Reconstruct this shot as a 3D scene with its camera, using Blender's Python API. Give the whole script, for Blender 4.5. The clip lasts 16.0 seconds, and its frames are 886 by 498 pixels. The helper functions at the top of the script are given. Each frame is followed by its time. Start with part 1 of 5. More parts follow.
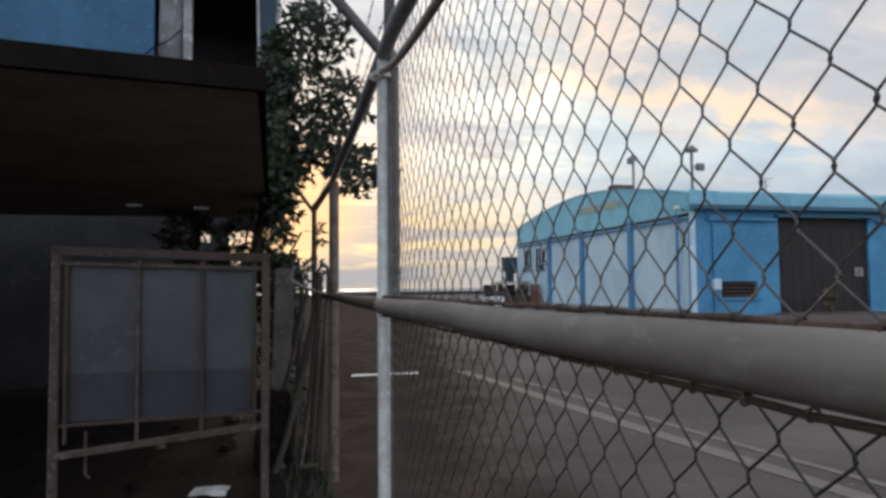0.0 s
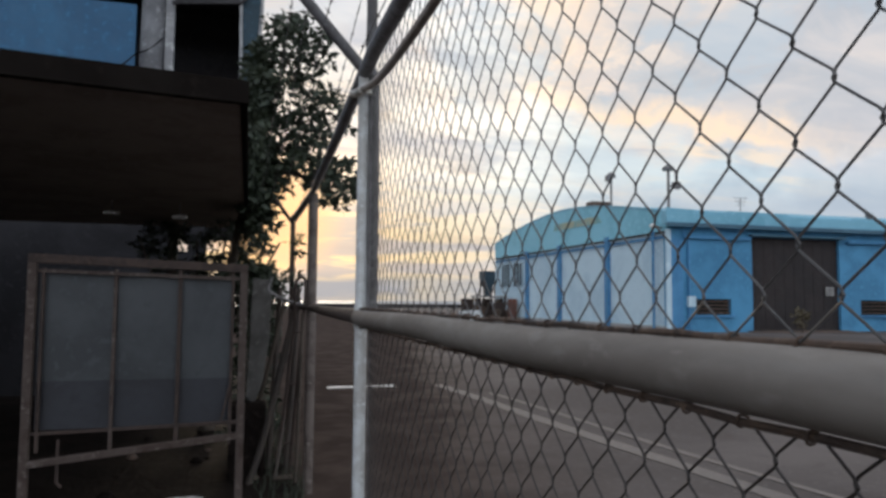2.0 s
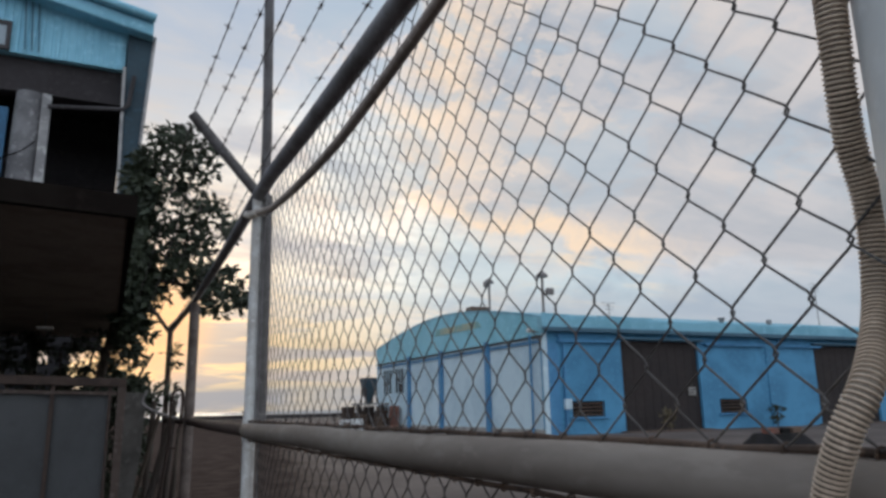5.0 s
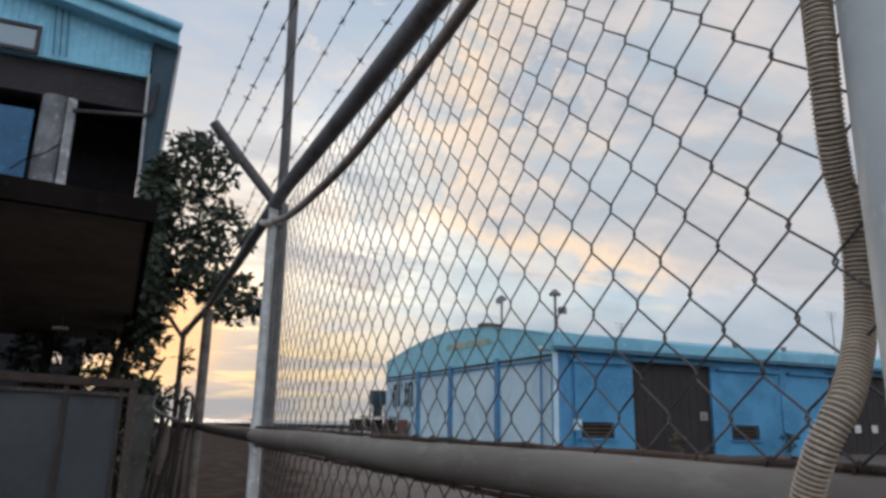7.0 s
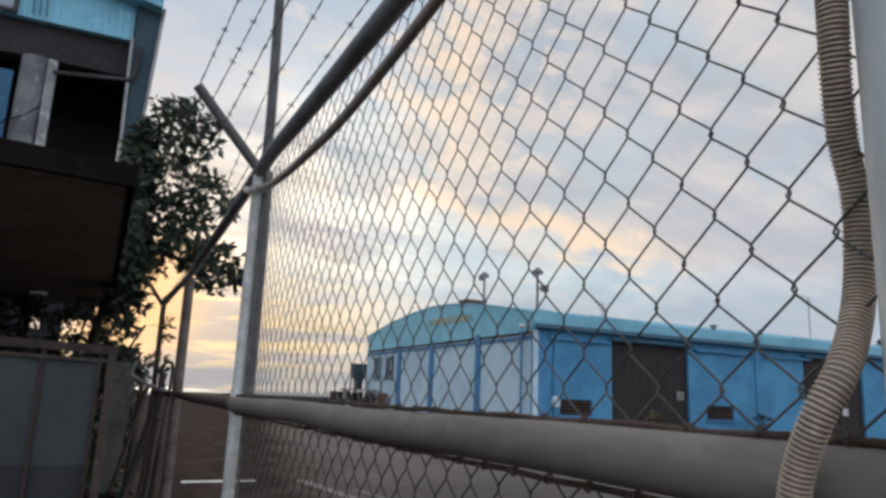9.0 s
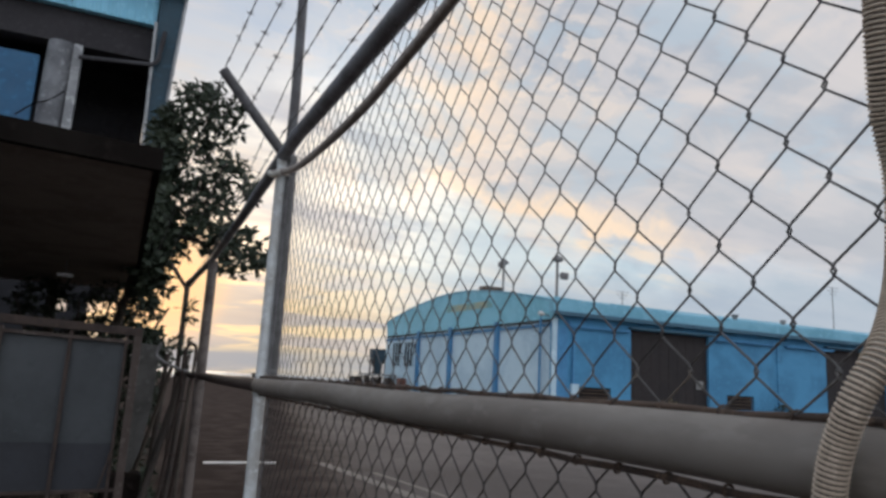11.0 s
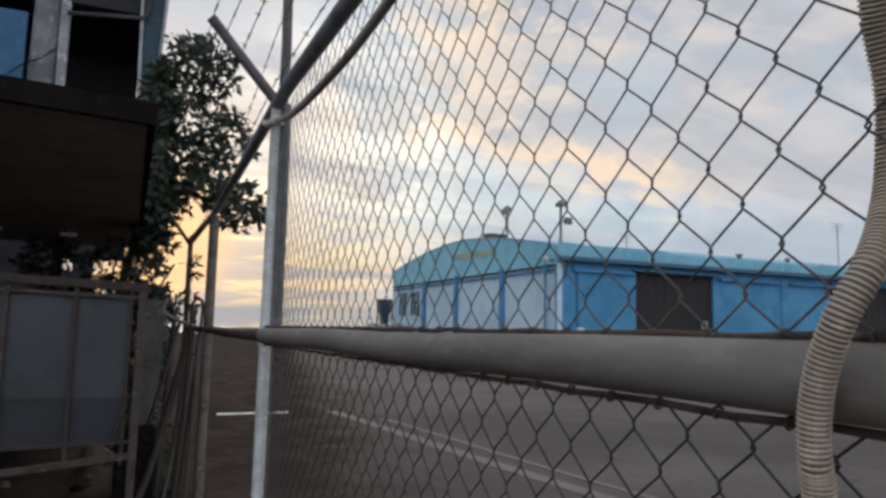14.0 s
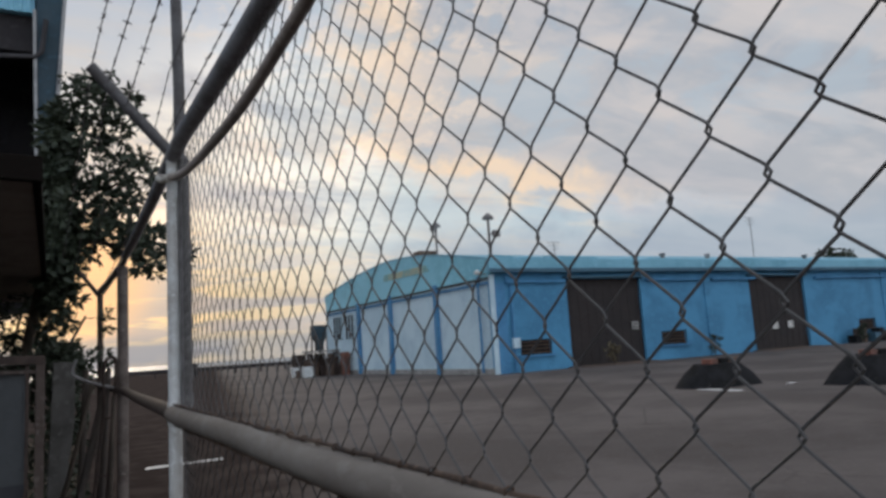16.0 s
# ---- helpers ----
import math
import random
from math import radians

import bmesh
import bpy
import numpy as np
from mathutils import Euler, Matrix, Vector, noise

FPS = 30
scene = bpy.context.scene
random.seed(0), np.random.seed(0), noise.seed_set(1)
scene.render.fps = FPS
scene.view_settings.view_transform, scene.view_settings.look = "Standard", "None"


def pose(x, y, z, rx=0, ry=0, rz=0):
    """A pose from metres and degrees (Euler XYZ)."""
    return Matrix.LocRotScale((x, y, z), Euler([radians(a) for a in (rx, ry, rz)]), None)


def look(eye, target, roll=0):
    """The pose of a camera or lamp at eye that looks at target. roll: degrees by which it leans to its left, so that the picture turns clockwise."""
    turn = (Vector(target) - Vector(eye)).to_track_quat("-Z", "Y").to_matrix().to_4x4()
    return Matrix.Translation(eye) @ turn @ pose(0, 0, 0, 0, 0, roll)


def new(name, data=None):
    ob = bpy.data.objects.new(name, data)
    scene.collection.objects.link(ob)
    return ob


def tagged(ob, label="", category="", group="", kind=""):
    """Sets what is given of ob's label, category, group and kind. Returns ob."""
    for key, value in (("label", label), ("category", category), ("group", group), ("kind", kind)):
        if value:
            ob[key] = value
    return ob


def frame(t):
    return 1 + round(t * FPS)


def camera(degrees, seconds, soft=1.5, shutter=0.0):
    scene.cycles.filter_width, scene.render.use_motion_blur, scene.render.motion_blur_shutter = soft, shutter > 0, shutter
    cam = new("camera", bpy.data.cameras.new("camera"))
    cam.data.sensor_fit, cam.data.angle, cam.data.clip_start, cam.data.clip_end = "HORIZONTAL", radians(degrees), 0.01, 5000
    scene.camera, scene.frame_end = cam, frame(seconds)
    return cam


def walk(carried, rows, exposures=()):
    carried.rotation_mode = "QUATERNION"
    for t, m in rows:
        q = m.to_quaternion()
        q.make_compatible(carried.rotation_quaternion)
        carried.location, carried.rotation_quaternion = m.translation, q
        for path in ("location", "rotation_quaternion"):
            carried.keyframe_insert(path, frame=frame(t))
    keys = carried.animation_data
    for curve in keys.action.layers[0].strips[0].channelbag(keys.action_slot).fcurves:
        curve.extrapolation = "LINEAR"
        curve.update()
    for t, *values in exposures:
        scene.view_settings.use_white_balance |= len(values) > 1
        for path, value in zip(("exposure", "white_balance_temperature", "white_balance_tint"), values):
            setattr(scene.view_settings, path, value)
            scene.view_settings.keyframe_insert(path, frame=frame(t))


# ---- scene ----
cam = camera(64.0, 16.0, soft=3.1)
PATH = [
    (0, (-0.352, -2.343, 1.401), (0.117, -0.402, 1.51), -0.5),
    (0.5, (-0.348, -2.336, 1.403), (0.11, -0.393, 1.52), 0.2),
    (1, (-0.341, -2.349, 1.399), (0.186, -0.422, 1.499), -1.1),
    (1.5, (-0.347, -2.368, 1.401), (0.193, -0.445, 1.515), 0.5),
    (2, (-0.36, -2.396, 1.402), (0.167, -0.472, 1.548), 0.4),
    (2.5, (-0.366, -2.42, 1.399), (0.148, -0.493, 1.553), -0.1),
    (3, (-0.363, -2.433, 1.4), (0.185, -0.549, 1.787), 1.4),
    (3.5, (-0.366, -2.442, 1.403), (0.343, -0.619, 1.819), -0.2),
    (4, (-0.426, -2.527, 1.416), (0.42, -0.76, 1.821), -4.3),
    (4.2, (-0.444, -2.553, 1.414), (0.402, -0.788, 1.826), -2.3),
    (6.3, (-0.432, -2.595, 1.406), (0.39, -0.835, 1.885), -0.65),
    (6.5, (-0.432, -2.601, 1.405), (0.39, -0.843, 1.888), -0.3),
    (7, (-0.442, -2.604, 1.399), (0.343, -0.827, 1.876), 1.1),
    (7.5, (-0.427, -2.596, 1.395), (0.458, -0.848, 1.798), 1.3),
    (8, (-0.434, -2.587, 1.396), (0.412, -0.821, 1.804), 1.7),
    (8.2, (-0.435, -2.586, 1.395), (0.401, -0.817, 1.807), 1.98),
    (10.3, (-0.448, -2.581, 1.39), (0.387, -0.808, 1.792), 2.79),
    (10.5, (-0.449, -2.58, 1.389), (0.36, -0.793, 1.782), 2.6),
    (11, (-0.45, -2.581, 1.385), (0.339, -0.782, 1.757), 3.1),
    (11.5, (-0.451, -2.598, 1.391), (0.244, -0.763, 1.779), 0.8),
    (12, (-0.439, -2.606, 1.39), (0.245, -0.768, 1.786), 0.2),
    (12.5, (-0.425, -2.598, 1.381), (0.313, -0.768, 1.705), 0.7),
    (13, (-0.445, -2.599, 1.375), (0.225, -0.736, 1.654), 2.1),
    (13.5, (-0.452, -2.615, 1.369), (0.308, -0.783, 1.631), 1.8),
    (14, (-0.432, -2.579, 1.373), (0.361, -0.757, 1.603), 1.3),
    (14.5, (-0.398, -2.503, 1.411), (0.494, -0.739, 1.714), 1.8),
    (15, (-0.362, -2.458, 1.45), (0.574, -0.737, 1.852), 0.9),
    (15.5, (-0.347, -2.463, 1.496), (0.544, -0.7, 1.811), -4.3),
    (16, (-0.341, -2.45, 1.5), (0.625, -0.72, 1.773), -3.7),
]
walk(cam, [(t, look(eye, target, roll)) for t, eye, target, roll in PATH], exposures=((0.0, 0.21, 6140, 10.5), (2.5, 0.18, 6140, 10.5), (4.0, 0.0, 6140, 10.5), (8.0, 0.10, 6140, 10.5), (13.0, 0.09, 6140, 10.5), (14.5, 0.07, 6140, 10.5), (15.0, 0.08, 6140, 10.5), (15.5, -0.02, 6140, 10.5), (16.0, -0.09, 6140, 10.5)))

# ---- world, sun ----
SUN_AZ, SUN_EL = 1.8, 6.5          # degrees right of +y, degrees above the horizon
sun_dir = Vector((math.sin(radians(SUN_AZ)) * math.cos(radians(SUN_EL)), math.cos(radians(SUN_AZ)) * math.cos(radians(SUN_EL)), math.sin(radians(SUN_EL))))
world = bpy.data.worlds.new("world")
scene.world = world
world.use_nodes = True


class Nodes:
    """Short hand for building node trees."""
    def __init__(self, tree):
        self.tree = tree
        tree.nodes.clear()

    def add(self, kind, **values):
        n = self.tree.nodes.new(kind)
        for k, v in values.items():
            setattr(n, k, v)
        return n

    def link(self, a, b):
        self.tree.links.new(a, b)

    def put(self, socket, value):
        if hasattr(value, "is_output"):
            self.link(value, socket)
        elif value is not None:
            socket.default_value = value

    def math(self, op, a, b=None, c=None, clamp=False):
        n = self.add("ShaderNodeMath", operation=op, use_clamp=clamp)
        for s, v in zip(n.inputs, (a, b, c)):
            self.put(s, v)
        return n.outputs[0]

    def vec(self, op, a, b=None):
        n = self.add("ShaderNodeVectorMath", operation=op)
        self.put(n.inputs[0], a)
        self.put(n.inputs[1], b)
        return n.outputs["Value"] if op in ("DOT_PRODUCT", "LENGTH") else n.outputs[0]

    def noise(self, vector, scale, detail=4.0, rough=0.55, warp=0.0):
        n = self.add("ShaderNodeTexNoise")
        self.put(n.inputs["Vector"], vector)
        n.inputs["Scale"].default_value, n.inputs["Detail"].default_value = scale, detail
        n.inputs["Roughness"].default_value, n.inputs["Distortion"].default_value = rough, warp
        return n.outputs[0]

    def ramp(self, fac, lo, hi, a=0.0, b=1.0):
        n = self.add("ShaderNodeMapRange", interpolation_type="SMOOTHSTEP")
        self.put(n.inputs["Value"], fac)
        for name, v in (("From Min", lo), ("From Max", hi), ("To Min", a), ("To Max", b)):
            n.inputs[name].default_value = v
        return n.outputs[0]

    def mix(self, fac, a, b, blend="MIX"):
        n = self.add("ShaderNodeMix", data_type="RGBA", blend_type=blend)
        self.put(n.inputs[0], fac)
        for s, v in ((n.inputs[6], a), (n.inputs[7], b)):
            self.put(s, (*v, 1.0) if isinstance(v, tuple) and len(v) == 3 else v)
        return n.outputs[2]


def build_sky():
    n = Nodes(world.node_tree)
    way = n.add("ShaderNodeTexCoord").outputs["Generated"]
    sky = n.add("ShaderNodeTexSky", sky_type="NISHITA", sun_disc=False, sun_elevation=radians(SUN_EL), sun_rotation=radians(SUN_AZ), air_density=1.2, dust_density=2.0)
    parts = n.add("ShaderNodeSeparateXYZ")
    n.link(way, parts.inputs[0])
    up = n.math("MAXIMUM", parts.outputs[2], 0.0)
    flat = n.math("ADD", up, 0.16)
    deck = n.add("ShaderNodeCombineXYZ")
    n.put(deck.inputs[0], n.math("DIVIDE", parts.outputs[0], flat))
    n.put(deck.inputs[1], n.math("MULTIPLY", n.math("DIVIDE", parts.outputs[1], flat), 1.25))
    deck = deck.outputs[0]
    toward = n.vec("DOT_PRODUCT", way, tuple(sun_dir))
    patch = n.vec("DOT_PRODUCT", way, (0.2600, 0.9300, 0.2600))
    glow = n.ramp(patch, 0.885, 1.0)
    near = n.ramp(patch, 0.968, 0.999)
    tilt = n.add("ShaderNodeMapping")
    n.link(deck, tilt.inputs[0])
    tilt.inputs["Rotation"].default_value = (0, 0, radians(-24))
    tilt.inputs["Scale"].default_value = (0.62, 1.15, 1.0)
    big = n.noise(tilt.outputs[0], 0.95, 5.0, 0.52, 0.6)
    fine = n.noise(tilt.outputs[0], 2.6, 8.0, 0.58, 0.8)
    puff = n.noise(deck, 2.6, 6.0, 0.6, 0.4)
    body = n.math("ADD", n.math("MULTIPLY", big, 0.55), n.math("ADD", n.math("MULTIPLY", fine, 0.25), n.math("MULTIPLY", puff, 0.20)))
    cover = n.ramp(body, 0.37, 0.50)
    thick = n.ramp(body, 0.49, 0.61)
    clear = n.vec("SCALE", sky.outputs[0])
    clear.node.inputs["Scale"].default_value = 0.07
    haze = n.mix(n.ramp(up, 0.02, 0.4), (0.44, 0.53, 0.59), (0.50, 0.585, 0.70))
    base = n.mix(0.82, clear, haze)
    lit = n.mix(glow, (0.66, 0.655, 0.655), (0.90, 0.80, 0.67))
    shade = n.mix(glow, (0.47, 0.495, 0.55), (0.60, 0.55, 0.53))
    cloud = n.mix(thick, lit, shade)
    rim = n.math("MULTIPLY", n.math("MULTIPLY", n.ramp(fine, 0.50, 0.62), n.ramp(body, 0.60, 0.48)), n.ramp(patch, 0.76, 0.96))
    cloud = n.mix(n.math("MULTIPLY", rim, 0.85), cloud, (1.0, 0.78, 0.54))
    # a broad cloud mass to the right of the sun with a lit lower edge, and a grey bank below it
    az = n.math("MULTIPLY", n.math("ARCTAN2", parts.outputs[0], parts.outputs[1]), 57.2958)
    el = n.math("MULTIPLY", n.math("ARCSINE", parts.outputs[2]), 57.2958)
    az = n.math("ADD", az, n.math("MULTIPLY", n.math("SUBTRACT", n.noise(way, 9.0, 6.0, 0.6), 0.5), 16.0))
    el = n.math("ADD", el, n.math("MULTIPLY", n.math("SUBTRACT", n.noise(way, 13.0, 6.0, 0.6), 0.5), 6.0))
    over = n.math("ADD", n.math("SUBTRACT", el, 16.6), n.math("MULTIPLY", n.math("SUBTRACT", az, 19.7), 0.236))
    past = n.math("SUBTRACT", az, n.math("ADD", 20.0, n.math("MULTIPLY", n.math("SUBTRACT", el, 17.0), 0.38)))
    mass = n.math("MULTIPLY", n.math("MULTIPLY", n.ramp(over, -0.5, 1.3), n.ramp(past, -2.0, 5.0)), n.ramp(az, 110.0, 70.0))
    open_sky = n.math("MULTIPLY", n.ramp(past, 3.0, -6.0), n.ramp(el, 17.0, 24.0))
    cover = n.math("MULTIPLY", cover, n.math("SUBTRACT", 1.0, n.math("MULTIPLY", open_sky, 0.6)))
    whole = n.mix(n.math("MULTIPLY", cover, 0.9), base, cloud)
    soft = n.mix(n.ramp(fine, 0.38, 0.62), (0.46, 0.465, 0.475), (0.62, 0.58, 0.555))
    whole = n.mix(n.math("MULTIPLY", mass, 0.72), whole, soft)
    lower_edge = n.math("MULTIPLY", n.math("MULTIPLY", n.ramp(over, -0.9, 0.2), n.ramp(over, 2.6, 0.3)), n.math("MULTIPLY", n.ramp(az, 14.0, 24.0), n.ramp(az, 48.0, 36.0)))
    left_edge = n.math("MULTIPLY", n.math("MULTIPLY", n.ramp(past, -3.0, 2.0), n.ramp(past, 10.0, 2.0)), n.math("MULTIPLY", n.ramp(over, 0.0, 3.0), n.ramp(el, 42.0, 28.0)))
    edges = n.math("MAXIMUM", n.math("MULTIPLY", lower_edge, 0.95), n.math("MULTIPLY", left_edge, n.ramp(puff, 0.42, 0.60, 0.08, 0.85)))
    whole = n.mix(edges, whole, (1.0, 0.76, 0.53))
    under = n.math("MULTIPLY", n.math("MULTIPLY", n.ramp(over, -1.0, -3.0), n.ramp(el, 6.0, 10.0)), n.ramp(az, 16.0, 26.0))
    whole = n.mix(n.math("MULTIPLY", under, 0.65), whole, (0.60, 0.71, 0.73))
    grey = n.math("MULTIPLY", n.ramp(el, 10.5, 7.0), n.ramp(az, 20.0, 34.0))
    whole = n.mix(n.math("MULTIPLY", grey, 0.7), whole, (0.42, 0.48, 0.53))
    gain = n.math("MULTIPLY", near, n.ramp(body, 0.58, 0.44, 0.12, 1.0))
    whole = n.mix(1.0, whole, n.mix(gain, (0.0, 0.0, 0.0), (0.27, 0.23, 0.17)), "ADD")
    core = n.math("MULTIPLY", n.ramp(patch, 0.982, 0.999), n.ramp(fine, 0.60, 0.42))
    whole = n.mix(1.0, whole, n.mix(core, (0.0, 0.0, 0.0), (0.20, 0.17, 0.12)), "ADD")
    # puffs of pink and blue-grey in the higher cloud
    slant = n.add("ShaderNodeMapping")
    n.link(way, slant.inputs[0])
    slant.inputs["Rotation"].default_value = (0, radians(32), 0)
    slant.inputs["Scale"].default_value = (7.0, 7.0, 13.0)
    mottle = n.noise(slant.outputs[0], 1.0, 7.0, 0.60, 0.7)
    tuft = n.noise(slant.outputs[0], 2.7, 6.0, 0.62, 0.5)
    high = n.math("MULTIPLY", n.ramp(el, 11.0, 18.0), n.ramp(az, 6.0, 18.0))
    whole = n.mix(n.math("MULTIPLY", n.math("MULTIPLY", n.ramp(mottle, 0.51, 0.40), high), 0.45), whole, (0.47, 0.565, 0.625))
    whole = n.mix(n.math("MULTIPLY", n.math("MULTIPLY", n.ramp(mottle, 0.50, 0.62), high), 0.32), whole, (0.80, 0.69, 0.61))
    crest = n.math("MULTIPLY", n.math("MULTIPLY", n.ramp(mottle, 0.47, 0.53), n.ramp(mottle, 0.60, 0.54)), n.math("MULTIPLY", n.ramp(tuft, 0.46, 0.60), n.ramp(az, 46.0, 26.0)))
    whole = n.mix(n.math("MULTIPLY", n.math("MULTIPLY", crest, high), 0.55), whole, (0.99, 0.80, 0.62))
    # layered bands of yellow and grey low round the sun
    low = n.math("MULTIPLY", n.ramp(up, 0.24, 0.05), n.ramp(toward, 0.915, 0.985))
    bands = n.ramp(n.noise(n.vec("MULTIPLY", way, (5.0, 5.0, 46.0)), 1.0, 5.0, 0.55, 0.5), 0.455, 0.56)
    whole = n.mix(n.math("MULTIPLY", low, 0.85), whole, n.mix(bands, (0.88, 0.66, 0.36), (0.50, 0.43, 0.385)))
    halo = n.math("MULTIPLY", n.ramp(toward, 0.978, 0.9985), n.ramp(bands, 1.0, 0.0, 0.55, 1.0))
    whole = n.mix(1.0, whole, n.mix(halo, (0.0, 0.0, 0.0), (0.42, 0.23, 0.06)), "ADD")
    disc = n.ramp(toward, 0.9945, 0.9996)
    whole = n.mix(n.math("MULTIPLY", disc, 0.85), whole, (1.35, 0.78, 0.34))
    bank = n.math("MULTIPLY", n.ramp(up, 0.045, 0.022), n.ramp(n.noise(n.vec("MULTIPLY", way, (5.0, 5.0, 24.0)), 1.0, 4.0), 0.25, 0.5))
    whole = n.mix(n.math("MULTIPLY", bank, 0.75), whole, (0.37, 0.375, 0.39))
    east = n.ramp(parts.outputs[1], 0.15, -0.7, 1.0, 1.75)
    whole = n.mix(1.0, whole, n.mix(n.math("SUBTRACT", east, 1.0), (1.0, 1.0, 1.0), (2.0, 2.0, 2.0)), "MULTIPLY")
    out = n.add("ShaderNodeOutputWorld")
    bg = n.add("ShaderNodeBackground")
    n.link(whole, bg.inputs[0])
    bg.inputs[1].default_value = 1.0
    n.link(bg.outputs[0], out.inputs[0])


build_sky()
lamp = bpy.data.lights.new("sun", "SUN")
lamp.energy, lamp.angle, lamp.color = 0.8, radians(14), (1.0, 0.80, 0.58)
sun = new("sun", lamp)
sun.matrix_world = look(sun_dir * 60, (0, 0, 0))
scene.view_settings.exposure = 0.0


# ---- materials ----
def surface(name, colour, dark=None, light=None, rough=0.6, metal=0.0, grain=30.0, patch=2.0, bump=0.2, depth=0.01, spots=0.5, vary=0.0, stretch=(1, 1, 1), gloss=0.5):
    """A weathered surface: base colour, a darker and a lighter tone in two scales of patches, and fine relief."""
    m = bpy.data.materials.new(name)
    m.use_nodes = True
    n = Nodes(m.node_tree)
    place = n.vec("MULTIPLY", n.add("ShaderNodeTexCoord").outputs["Object"], stretch)
    dark = dark or tuple(c * 0.6 for c in colour)
    light = light or tuple(min(1, c * 1.25 + 0.01) for c in colour)
    wide = n.noise(place, patch, 5.0, 0.6, 0.4)
    small = n.noise(place, grain, 4.0, 0.6)
    c = n.mix(n.ramp(wide, 0.5 - 0.25 * spots, 0.62), dark, colour)
    c = n.mix(n.ramp(small, 0.52, 0.72), c, light)
    c = n.mix(n.ramp(n.math("ADD", n.math("MULTIPLY", wide, 0.5), n.math("MULTIPLY", small, 0.5)), 0.56, 0.66, 0.0, 0.6), c, dark)
    if vary:
        r = n.add("ShaderNodeObjectInfo").outputs["Random"]
        c = n.mix(1.0, c, n.mix(r, (1 - vary,) * 3, (1 + vary,) * 3), "MULTIPLY")
    b = n.add("ShaderNodeBsdfPrincipled")
    n.link(c, b.inputs["Base Color"])
    b.inputs["Metallic"].default_value = metal
    b.inputs["Specular IOR Level"].default_value = gloss
    n.put(b.inputs["Roughness"], n.ramp(small, 0.3, 0.7, max(0.05, rough - 0.1), min(1, rough + 0.12)))
    bp = n.add("ShaderNodeBump")
    bp.inputs["Strength"].default_value, bp.inputs["Distance"].default_value = bump, depth
    n.put(bp.inputs["Height"], n.math("ADD", small, n.math("MULTIPLY", wide, 0.6)))
    n.link(bp.outputs[0], b.inputs["Normal"])
    n.link(b.outputs[0], n.add("ShaderNodeOutputMaterial").inputs[0])
    return m


